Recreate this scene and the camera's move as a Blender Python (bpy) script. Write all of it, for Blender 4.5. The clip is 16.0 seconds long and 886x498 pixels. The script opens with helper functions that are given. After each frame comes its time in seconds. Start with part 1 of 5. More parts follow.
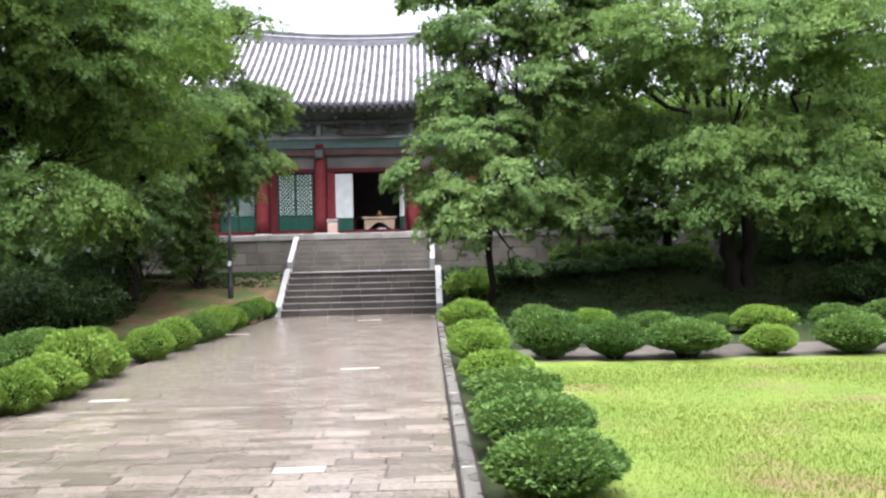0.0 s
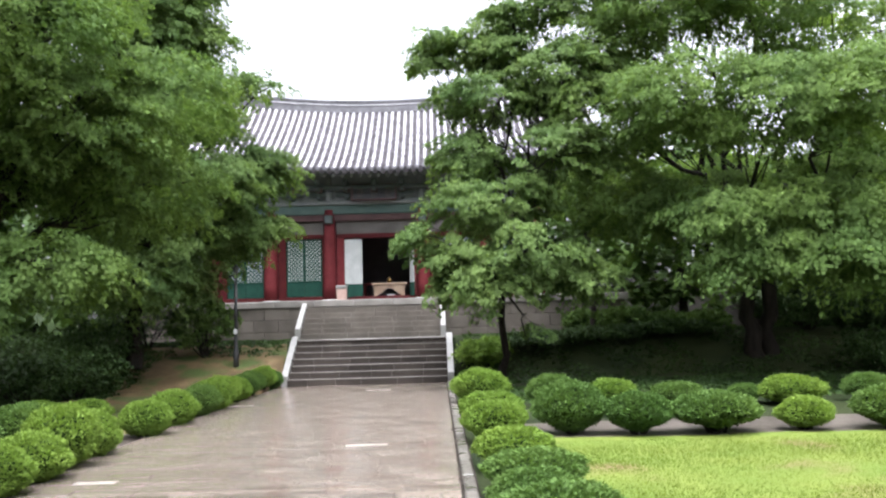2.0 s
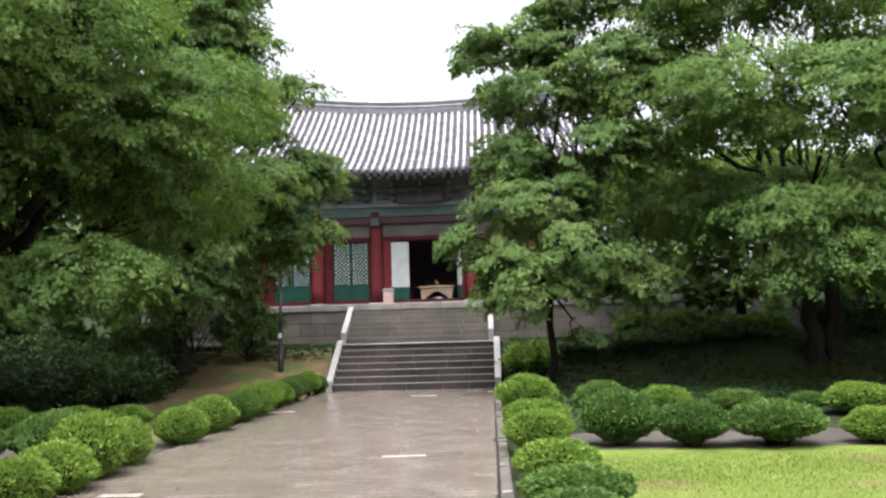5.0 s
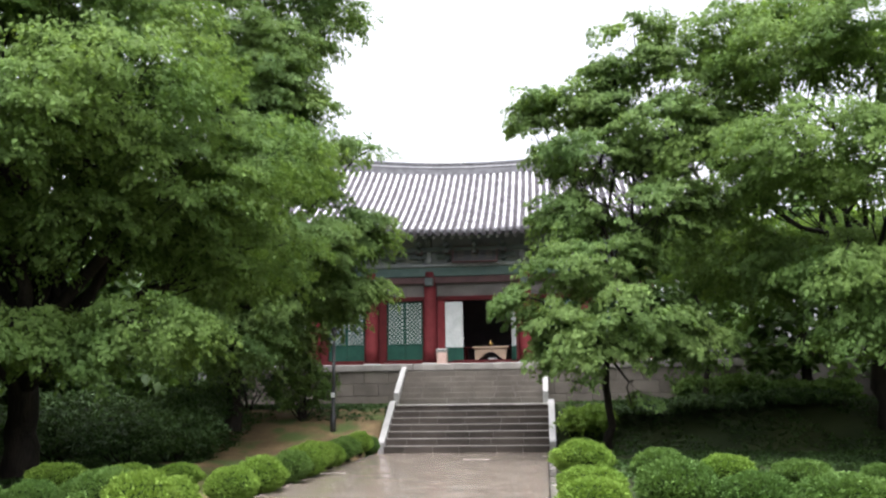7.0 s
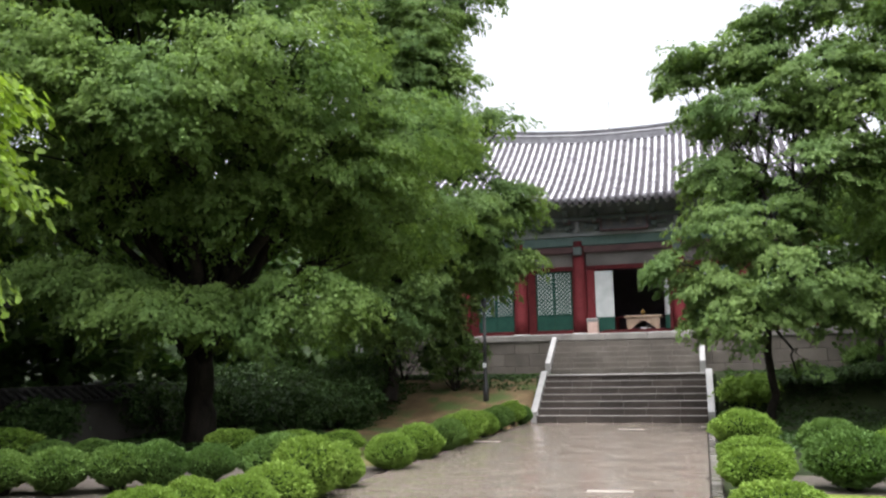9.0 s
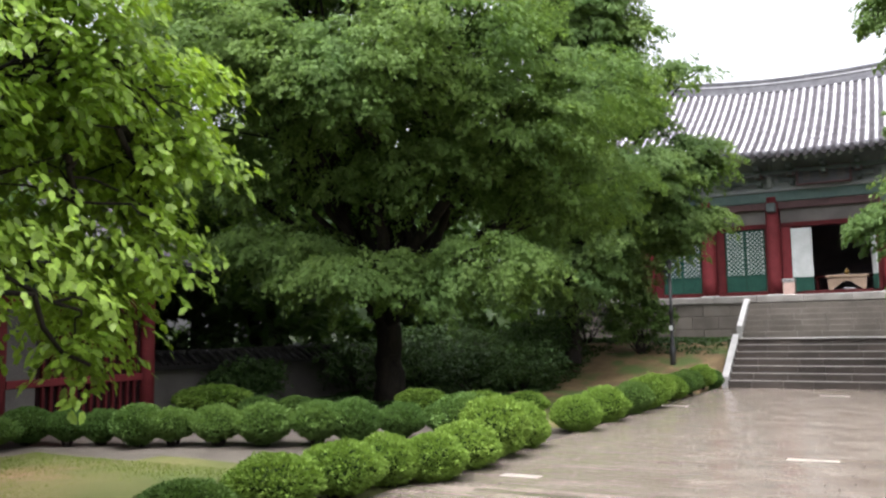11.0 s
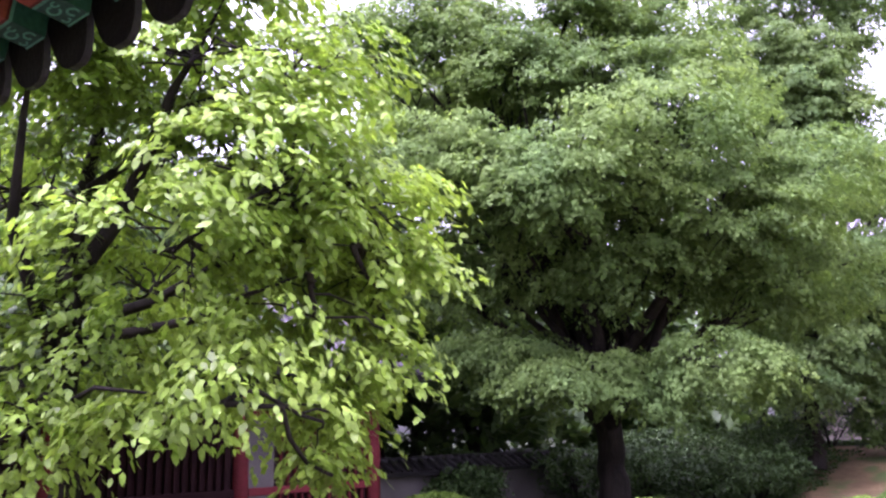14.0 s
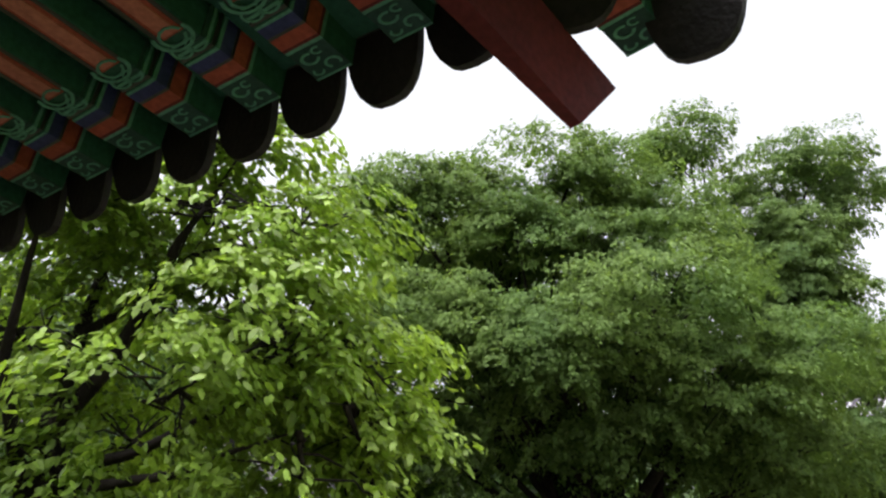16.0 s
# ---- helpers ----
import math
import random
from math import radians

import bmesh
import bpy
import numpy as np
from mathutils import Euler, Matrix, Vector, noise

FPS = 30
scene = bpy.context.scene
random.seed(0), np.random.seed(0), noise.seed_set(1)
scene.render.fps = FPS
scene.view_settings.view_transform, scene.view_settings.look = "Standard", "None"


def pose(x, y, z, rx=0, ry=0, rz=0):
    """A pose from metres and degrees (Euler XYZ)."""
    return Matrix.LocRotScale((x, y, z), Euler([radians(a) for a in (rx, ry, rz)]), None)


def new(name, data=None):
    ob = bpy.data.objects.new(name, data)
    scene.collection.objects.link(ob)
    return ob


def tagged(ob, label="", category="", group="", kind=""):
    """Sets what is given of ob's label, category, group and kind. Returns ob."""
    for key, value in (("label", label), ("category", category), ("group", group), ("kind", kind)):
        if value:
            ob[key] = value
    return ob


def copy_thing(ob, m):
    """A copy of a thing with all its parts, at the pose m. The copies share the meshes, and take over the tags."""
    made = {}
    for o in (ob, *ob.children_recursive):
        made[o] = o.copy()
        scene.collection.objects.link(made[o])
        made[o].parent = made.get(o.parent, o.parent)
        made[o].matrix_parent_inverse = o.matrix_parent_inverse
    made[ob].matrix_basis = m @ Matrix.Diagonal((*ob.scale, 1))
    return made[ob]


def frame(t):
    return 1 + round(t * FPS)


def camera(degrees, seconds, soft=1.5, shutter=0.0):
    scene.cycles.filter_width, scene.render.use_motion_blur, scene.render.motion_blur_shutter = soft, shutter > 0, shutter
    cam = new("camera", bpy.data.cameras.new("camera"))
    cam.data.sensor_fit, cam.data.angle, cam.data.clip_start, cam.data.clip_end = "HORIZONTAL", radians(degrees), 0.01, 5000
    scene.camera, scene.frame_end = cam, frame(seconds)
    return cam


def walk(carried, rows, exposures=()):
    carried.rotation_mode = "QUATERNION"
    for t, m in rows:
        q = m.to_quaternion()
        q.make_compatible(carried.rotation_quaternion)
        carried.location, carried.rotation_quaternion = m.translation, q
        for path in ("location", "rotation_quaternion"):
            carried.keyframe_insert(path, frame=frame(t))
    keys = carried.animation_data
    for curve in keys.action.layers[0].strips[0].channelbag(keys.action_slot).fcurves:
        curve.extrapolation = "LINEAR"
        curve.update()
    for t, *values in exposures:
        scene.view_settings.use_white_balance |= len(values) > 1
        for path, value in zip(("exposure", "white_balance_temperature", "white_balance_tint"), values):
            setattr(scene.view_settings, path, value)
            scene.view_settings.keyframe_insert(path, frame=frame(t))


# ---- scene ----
cam = camera(55.93, 16.0, 2.4)
# seconds, place, tilt, lean, heading
PATH = [
    (0.0, -0.000, 0.000, 1.548, 90.83, 1.38, -1.01),
    (0.5, 0.068, 0.165, 1.567, 92.93, 1.72, 0.90),
    (1.0, 0.089, 0.284, 1.566, 93.37, 1.52, 1.63),
    (1.5, 0.068, 0.421, 1.571, 93.20, 1.47, 2.46),
    (2.0, -0.011, 0.608, 1.588, 95.35, 1.57, -0.29),
    (2.5, -0.056, 0.747, 1.572, 94.84, 2.52, 0.15),
    (3.0, 0.063, 0.893, 1.583, 93.86, 2.78, 2.96),
    (3.5, 0.158, 0.961, 1.592, 93.79, 2.14, 3.73),
    (4.0, 0.167, 1.026, 1.596, 94.16, 1.68, 3.19),
    (6.5, 0.124, 1.242, 1.653, 98.79, 1.26, 4.33),
    (7.0, 0.183, 1.238, 1.644, 99.79, 0.74, 6.98),
    (7.5, 0.196, 1.209, 1.642, 99.92, 0.95, 10.02),
    (8.0, 0.214, 1.213, 1.639, 99.39, 0.75, 12.19),
    (8.5, 0.200, 1.221, 1.626, 98.47, 0.79, 14.52),
    (9.0, 0.192, 1.220, 1.612, 98.02, 1.02, 17.23),
    (11.5, 0.109, 1.266, 1.589, 95.14, 1.01, 32.30),
    (12.0, 0.051, 1.272, 1.584, 94.93, 1.27, 35.12),
    (12.5, 0.010, 1.259, 1.588, 95.97, 1.65, 39.18),
    (13.0, -0.006, 1.253, 1.611, 97.56, 1.93, 41.99),
    (13.5, -0.016, 1.240, 1.629, 100.34, 2.08, 42.84),
    (14.0, -0.029, 1.230, 1.630, 102.99, 1.51, 43.84),
    (14.5, -0.022, 1.218, 1.648, 105.39, 0.90, 44.08),
    (15.0, -0.029, 1.217, 1.664, 108.24, 0.49, 43.91),
    (15.5, -0.047, 1.219, 1.685, 110.98, -0.19, 43.13),
    (16.0, -0.046, 1.210, 1.693, 113.59, -1.23, 42.64),
]
EXPOSURES = [(0.0, 2.33, 6000, 14), (2.0, 2.18, 6100, 13), (4.0, 1.92, 6200, 13), (7.5, 2.04, 6250, 12), (9.0, 1.86, 6250, 12), (11.5, 2.24, 6250, 14), (12.5, 2.66, 5850, 25), (13.5, 2.93, 5600, 49), (14.4, 2.95, 5650, 51), (15.2, 2.48, 6000, 33), (16.0, 1.75, 6400, 13)]
walk(cam, [(t, pose(x, y, z, rx, ry, rz)) for t, x, y, z, rx, ry, rz in PATH], EXPOSURES)

# ---- light: a bright overcast, rainy sky ----
world = bpy.data.worlds.new("overcast_sky")
scene.world = world
world.use_nodes = True
wn, wl = world.node_tree.nodes, world.node_tree.links
sky = wn.new("ShaderNodeTexSky")
sky.sky_type, sky.sun_disc = "NISHITA", False
sky.sun_elevation, sky.sun_rotation = radians(72), radians(180)
sky.air_density, sky.dust_density, sky.ozone_density = 1.0, 6.0, 1.0
grey = wn.new("ShaderNodeHueSaturation")
grey.inputs["Saturation"].default_value = 0.12
wl.new(sky.outputs[0], grey.inputs["Color"])
wl.new(grey.outputs[0], wn["Background"].inputs[0])
wn["Background"].inputs[1].default_value = 0.12
sun = new("sun", bpy.data.lights.new("sun", "SUN"))
sun.data.energy, sun.data.angle, sun.data.color = 1.3, radians(70), (1.0, 0.98, 0.95)
sun.matrix_world = pose(0, 0, 30, 18, 0, 0)


# ---- materials ----
def mat(name, a, b, scale=4.0, rough=0.6, bump=0.2, metal=0.0, spec=0.5, coat=0.0, fine=40.0, vary=0.0, wear=None, rough2=None, island=False, translucent=0.0, stretch=(1, 1, 1), dist=0.02):
    """Two colours mixed by a broad noise, darkened a little by a fine one, with a fine relief; vary: a shift from piece to piece."""
    m = bpy.data.materials.new(name)
    m.use_nodes = True
    n, l = m.node_tree.nodes, m.node_tree.links
    p = n["Principled BSDF"]
    co = n.new("ShaderNodeTexCoord")
    mp = n.new("ShaderNodeMapping")
    mp.inputs["Scale"].default_value = stretch
    geo = n.new("ShaderNodeNewGeometry")
    l.new(geo.outputs["Position"], mp.inputs[0])
    big = n.new("ShaderNodeTexNoise")
    big.inputs["Scale"].default_value, big.inputs["Detail"].default_value = scale, 5
    l.new(mp.outputs[0], big.inputs[0])
    small = n.new("ShaderNodeTexNoise")
    small.inputs["Scale"].default_value, small.inputs["Detail"].default_value = fine, 4
    l.new(mp.outputs[0], small.inputs[0])
    ramp = n.new("ShaderNodeValToRGB")
    ramp.color_ramp.elements[0].color, ramp.color_ramp.elements[1].color = (*a, 1), (*b, 1)
    ramp.color_ramp.elements[0].position, ramp.color_ramp.elements[1].position = 0.32, 0.68
    l.new(big.outputs[0], ramp.inputs[0])
    mix = n.new("ShaderNodeMix")
    mix.data_type, mix.blend_type = "RGBA", "OVERLAY"
    mix.inputs[0].default_value = 0.5
    l.new(ramp.outputs[0], mix.inputs[6])
    l.new(small.outputs[0], mix.inputs[7])
    out = mix.outputs[2]
    if vary:
        hsv = n.new("ShaderNodeHueSaturation")
        rnd = n.new("ShaderNodeObjectInfo") if not island else geo
        mr = n.new("ShaderNodeMapRange")
        mr.inputs[3].default_value, mr.inputs[4].default_value = 1 - vary, 1 + vary
        l.new(rnd.outputs["Random"] if not island else geo.outputs["Random Per Island"], mr.inputs[0])
        l.new(mr.outputs[0], hsv.inputs["Value"])
        l.new(out, hsv.inputs["Color"])
        out = hsv.outputs[0]
    if wear:
        wn_ = n.new("ShaderNodeTexNoise")
        wn_.inputs["Scale"].default_value, wn_.inputs["Detail"].default_value = wear[1], 6
        l.new(geo.outputs["Position"], wn_.inputs[0])
        wr = n.new("ShaderNodeValToRGB")
        wr.color_ramp.elements[0].position, wr.color_ramp.elements[1].position = wear[2], wear[2] + 0.12
        l.new(wn_.outputs[0], wr.inputs[0])
        wm = n.new("ShaderNodeMix")
        wm.data_type = "RGBA"
        l.new(wr.outputs[0], wm.inputs[0])
        l.new(out, wm.inputs[6])
        wm.inputs[7].default_value = (*wear[0], 1)
        out = wm.outputs[2]
    l.new(out, p.inputs["Base Color"])
    p.inputs["Metallic"].default_value = metal
    p.inputs["Specular IOR Level"].default_value = spec
    p.inputs["Coat Weight"].default_value = coat
    p.inputs["Coat Roughness"].default_value = 0.12
    if rough2 is None:
        p.inputs["Roughness"].default_value = rough
    else:
        rr = n.new("ShaderNodeMapRange")
        rr.inputs[1].default_value, rr.inputs[2].default_value = 0.35, 0.65
        rr.inputs[3].default_value, rr.inputs[4].default_value = rough, rough2
        l.new(big.outputs[0], rr.inputs[0])
        l.new(rr.outputs[0], p.inputs["Roughness"])
    if bump:
        bp = n.new("ShaderNodeBump")
        bp.inputs["Strength"].default_value, bp.inputs["Distance"].default_value = bump, dist
        l.new(small.outputs[0], bp.inputs["Height"])
        l.new(bp.outputs[0], p.inputs["Normal"])
    if translucent:
        tr = n.new("ShaderNodeBsdfTranslucent")
        warm = n.new("ShaderNodeMix")
        warm.data_type, warm.blend_type = "RGBA", "MULTIPLY"
        warm.inputs[0].default_value = 1.0
        warm.inputs[7].default_value = (1.25, 1.25, 0.7, 1)
        l.new(out, warm.inputs[6])
        l.new(warm.outputs[2], tr.inputs[0])
        ms = n.new("ShaderNodeMixShader")
        ms.inputs[0].default_value = translucent
        l.new(p.outputs[0], ms.inputs[1])
        l.new(tr.outputs[0], ms.inputs[2])
        l.new(ms.outputs[0], n["Material Output"].inputs[0])
    return m


PAVER = mat("wet_paving_stone", (0.155, 0.129, 0.105), (0.19, 0.16, 0.132), 1.6, 0.14, 0.35, vary=0.28, rough2=0.27, fine=22, spec=0.8, dist=0.006)
PALE_PAVER = mat("pale_paving_stone", (0.26, 0.235, 0.2), (0.33, 0.3, 0.26), 2, 0.3, 0.2, vary=0.1)
MORTAR = mat("dark_joint_grit", (0.02, 0.017, 0.014), (0.04, 0.035, 0.028), 6, 0.9, 0.4, spec=0.1)
KERB = mat("wet_kerb_granite", (0.08, 0.072, 0.063), (0.13, 0.118, 0.104), 3, 0.2, 0.3, vary=0.15, rough2=0.45)
STEP = mat("wet_step_granite", (0.032, 0.026, 0.022), (0.06, 0.049, 0.042), 1.3, 0.6, 0.3, vary=0.2, rough2=0.75, spec=0.2, fine=20)
CAP = mat("pale_granite_edge", (0.15, 0.137, 0.125), (0.22, 0.205, 0.188), 2, 0.4, 0.2, vary=0.12)
PALE_STONE = mat("pale_granite", (0.22, 0.215, 0.205), (0.31, 0.3, 0.29), 2, 0.4, 0.2, vary=0.1)
WALL_STONE = mat("grey_wall_granite", (0.082, 0.071, 0.06), (0.125, 0.11, 0.094), 1.2, 0.6, 0.3, vary=0.12, spec=0.2)
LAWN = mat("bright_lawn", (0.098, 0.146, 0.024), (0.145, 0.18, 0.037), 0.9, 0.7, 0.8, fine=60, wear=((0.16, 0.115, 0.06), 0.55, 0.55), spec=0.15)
# dark ground cover and wet soil, darkened further for the crowns' shade
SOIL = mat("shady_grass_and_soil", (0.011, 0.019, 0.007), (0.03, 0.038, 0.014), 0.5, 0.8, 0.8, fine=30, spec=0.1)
LITTER = mat("brown_leaf_litter_bank", (0.085, 0.058, 0.03), (0.15, 0.105, 0.055), 1.6, 0.8, 1.0, fine=24, wear=((0.06, 0.085, 0.025), 1.1, 0.5), spec=0.15)
DIRT = mat("wet_sandy_path", (0.055, 0.046, 0.038), (0.095, 0.08, 0.065), 1.2, 0.4, 0.4, rough2=0.6, fine=50)
OLDLAWN = mat("worn_lawn", (0.06, 0.082, 0.022), (0.12, 0.105, 0.042), 0.5, 0.7, 0.8, fine=60, wear=((0.17, 0.11, 0.06), 0.45, 0.57), spec=0.15)
RED = mat("oxblood_red_paint", (0.115, 0.019, 0.022), (0.155, 0.027, 0.031), 3, 0.7, 0.1, spec=0.15, vary=0.08)
# dark red and greens, lowered to carry the shade under the eaves
DARKRED = mat("dark_red_paint", (0.06, 0.009, 0.011), (0.085, 0.013, 0.014), 3, 0.7, 0.1, spec=0.15)
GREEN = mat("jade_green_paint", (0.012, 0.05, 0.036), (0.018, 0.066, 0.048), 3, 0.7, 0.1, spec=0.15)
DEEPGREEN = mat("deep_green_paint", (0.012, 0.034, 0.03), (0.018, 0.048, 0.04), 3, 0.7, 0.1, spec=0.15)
BRACKET = mat("grey_green_bracket_paint", (0.085, 0.105, 0.105), (0.125, 0.145, 0.145), 3, 0.75, 0.1, spec=0.15)
# hall front paints, greyed and lifted to carry the rain haze
FRIEZE = mat("hazed_painted_frieze", (0.24, 0.255, 0.265), (0.32, 0.335, 0.345), 2.2, 0.7, 0.1, spec=0.2)
HAZED_RED = mat("hazed_red_paint", (0.085, 0.05, 0.052), (0.12, 0.07, 0.07), 3, 0.7, 0.1, spec=0.2)
HAZED_GREEN = mat("hazed_green_paint", (0.09, 0.14, 0.13), (0.12, 0.17, 0.16), 2.5, 0.7, 0.1, spec=0.2)
# blue to mint rafter paints, also darkened for the eave's shade
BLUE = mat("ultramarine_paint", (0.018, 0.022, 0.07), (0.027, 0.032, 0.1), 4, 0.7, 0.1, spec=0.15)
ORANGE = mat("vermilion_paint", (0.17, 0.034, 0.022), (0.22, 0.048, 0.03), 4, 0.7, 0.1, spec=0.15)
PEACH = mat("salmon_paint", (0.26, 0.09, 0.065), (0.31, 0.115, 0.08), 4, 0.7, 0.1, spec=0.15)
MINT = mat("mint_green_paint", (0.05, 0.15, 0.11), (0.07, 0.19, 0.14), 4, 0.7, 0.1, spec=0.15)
BLACK = mat("soot_black_paint", (0.008, 0.008, 0.009), (0.014, 0.014, 0.015), 4, 0.5, 0.1)
# the side gate's red with the shade of roof and tree put in
SHADED_MAROON = mat("shaded_maroon_boards", (0.016, 0.007, 0.008), (0.026, 0.011, 0.012), 3, 0.8, 0.1, spec=0.08)
PAPER = mat("white_door_paper", (0.4, 0.42, 0.41), (0.48, 0.5, 0.49), 3, 0.7, 0.05)
# pale ribs: the wet tiles' sky sheen is put into the colour
TILE = mat("sheen_pale_roof_tile", (0.36, 0.355, 0.375), (0.48, 0.475, 0.49), 2.5, 0.2, 0.3, vary=0.15, rough2=0.35, fine=18)
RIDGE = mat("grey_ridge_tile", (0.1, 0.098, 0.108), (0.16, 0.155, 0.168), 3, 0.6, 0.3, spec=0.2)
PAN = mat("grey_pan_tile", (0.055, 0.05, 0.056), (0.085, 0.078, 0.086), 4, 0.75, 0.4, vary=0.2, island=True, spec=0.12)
# near black: the backlit eave's shade is put into the tile colour
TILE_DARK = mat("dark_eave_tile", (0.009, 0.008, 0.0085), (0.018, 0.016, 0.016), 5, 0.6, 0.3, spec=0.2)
PLASTER = mat("grey_plaster", (0.2, 0.18, 0.175), (0.26, 0.235, 0.225), 1, 0.7, 0.1)
# dark grey-brown tone for coped walls, transoms and the side gate panel
OLDWALL = mat("dark_grey_wall", (0.07, 0.062, 0.058), (0.13, 0.115, 0.108), 1, 0.6, 0.2)
BARK = mat("wet_dark_bark", (0.012, 0.01, 0.009), (0.028, 0.023, 0.019), 5, 0.7, 0.9, spec=0.08, fine=25, stretch=(1, 1, 0.25), dist=0.03)
IRON = mat("black_iron_paint", (0.012, 0.012, 0.013), (0.025, 0.025, 0.026), 5, 0.4, 0.1)
WOOD = mat("pale_altar_wood", (0.28, 0.2, 0.14), (0.36, 0.265, 0.19), 3, 0.5, 0.1, stretch=(0.3, 1, 1))
PINKSTONE = mat("pink_granite", (0.4, 0.27, 0.23), (0.5, 0.35, 0.3), 5, 0.5, 0.2)
BRASS = mat("brass", (0.22, 0.15, 0.06), (0.3, 0.2, 0.08), 4, 0.5, 0.0, metal=1.0)
# interior wood lightened, so its colour stands for haze in the hall
HAZEWALL = mat("hazed_interior_wood", (0.15, 0.125, 0.14), (0.2, 0.17, 0.185), 2, 0.7, 0.1)


def leaf_mat(name, a, b, vary=0.2, tr=0.35, rough=0.5, spec=0.18):
    return mat(name, a, b, 0.6, rough, 0.0, vary=vary, island=True, translucent=tr, spec=spec)


LEAF_BIG = leaf_mat("zelkova_leaf", (0.088, 0.15, 0.046), (0.15, 0.224, 0.062), 0.22, 0.5, 0.6, 0.1)
LEAF_MAPLE = leaf_mat("maple_leaf", (0.088, 0.15, 0.052), (0.148, 0.218, 0.07), 0.22, 0.5, 0.6, 0.1)
LEAF_NEAR = leaf_mat("fresh_broad_leaf", (0.145, 0.238, 0.032), (0.246, 0.362, 0.055), 0.34, 0.45, 0.4, 0.28)
LEAF_BUSH = leaf_mat("box_leaf", (0.062, 0.118, 0.03), (0.108, 0.175, 0.044), 0.2, 0.25, 0.6, 0.1)
LEAF_YOUNG = leaf_mat("fresh_box_leaf", (0.11, 0.19, 0.032), (0.175, 0.26, 0.05), 0.2, 0.25, 0.6, 0.1)
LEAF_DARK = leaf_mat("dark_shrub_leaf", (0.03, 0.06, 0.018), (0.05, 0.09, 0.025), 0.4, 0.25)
LEAF_FAR = leaf_mat("far_wood_leaf", (0.045, 0.085, 0.022), (0.07, 0.12, 0.03), 0.35, 0.3)
GRASS = leaf_mat("grass_blade", (0.098, 0.146, 0.023), (0.145, 0.18, 0.037), 0.1, 0.35, 0.7, 0.05)
# near-black green that stands for the shade inside a bush
CORE = mat("shade_dark_core", (0.012, 0.024, 0.007), (0.022, 0.036, 0.01), 8, 0.9, 0.5, spec=0.0)


# ---- mesh helpers ----
def mesh_from(name, verts, faces, material, smooth=False):
    me = bpy.data.meshes.new(name)
    me.from_pydata([tuple(v) for v in verts], [], faces)
    me.materials.append(material)
    if smooth:
        me.polygons.foreach_set("use_smooth", [True] * len(me.polygons))
    me.update()
    return me


def quads_mesh(name, q, material):
    """A mesh of loose four-cornered leaves: q has the shape (n, 4, 3)."""
    q = np.asarray(q, dtype=np.float32)
    n = len(q)
    me = bpy.data.meshes.new(name)
    me.vertices.add(4 * n)
    me.vertices.foreach_set("co", q.ravel())
    me.loops.add(4 * n)
    me.loops.foreach_set("vertex_index", np.arange(4 * n, dtype=np.int32))
    me.polygons.add(n)
    me.polygons.foreach_set("loop_start", np.arange(0, 4 * n, 4, dtype=np.int32))
    me.polygons.foreach_set("loop_total", np.full(n, 4, dtype=np.int32))
    me.materials.append(material)
    me.update(calc_edges=True)
    return me


def under(ob, parent):
    ob.parent = parent
    return ob


def part_mesh(name, me, parent, m=None, label=""):
    ob = under(new(name, me), parent)
    if m is not None:
        ob.matrix_basis = m
    return tagged(ob, label)


def box_mesh(name, x0, x1, y0, y1, z0, z1, material, bevel=0.0):
    bm = bmesh.new()
    bmesh.ops.create_cube(bm, size=1)
    for v in bm.verts:
        v.co = Vector(((x0 + x1) / 2 + v.co.x * (x1 - x0), (y0 + y1) / 2 + v.co.y * (y1 - y0), (z0 + z1) / 2 + v.co.z * (z1 - z0)))
    if bevel:
        bmesh.ops.bevel(bm, geom=bm.edges[:], offset=bevel, segments=1, affect="EDGES")
    me = bpy.data.meshes.new(name)
    bm.to_mesh(me)
    bm.free()
    me.materials.append(material)
    return me


def box_part(name, x0, x1, y0, y1, z0, z1, material, parent=None, bevel=0.008, label=""):
    ob = new(name, box_mesh(name, x0, x1, y0, y1, z0, z1, material, bevel))
    if parent:
        ob.parent = parent
    return tagged(ob, label)


def lathe(name, profile, material, n=16, smooth=True):
    """profile: (radius, height) from the bottom up."""
    v = [(r * math.cos(2 * math.pi * k / n), r * math.sin(2 * math.pi * k / n), z) for r, z in profile for k in range(n)]
    f = [(i * n + k, i * n + (k + 1) % n, (i + 1) * n + (k + 1) % n, (i + 1) * n + k) for i in range(len(profile) - 1) for k in range(n)]
    f.append(tuple(range(n))[::-1])
    f.append(tuple((len(profile) - 1) * n + k for k in range(n)))
    return mesh_from(name, v, f, material, smooth)


def tube_geo(points, radii, n=7):
    """A tapered, bent tube: vertices and faces."""
    v, f = [], []
    pts = [Vector(p) for p in points]
    for i, p in enumerate(pts):
        d = (pts[min(i + 1, len(pts) - 1)] - pts[max(i - 1, 0)]).normalized()
        a = d.orthogonal().normalized() if abs(d.z) > 0.9 else Vector((0, 0, 1)).cross(d).normalized()
        b = d.cross(a)
        for k in range(n):
            w = 2 * math.pi * k / n
            v.append(p + (a * math.cos(w) + b * math.sin(w)) * radii[i])
    for i in range(len(pts) - 1):
        for k in range(n):
            f.append((i * n + k, i * n + (k + 1) % n, (i + 1) * n + (k + 1) % n, (i + 1) * n + k))
    f.append(tuple((len(pts) - 1) * n + k for k in range(n)))
    return v, f


def join_geo(parts):
    v, f = [], []
    for pv, pf in parts:
        o = len(v)
        v += pv
        f += [tuple(i + o for i in q) for q in pf]
    return v, f


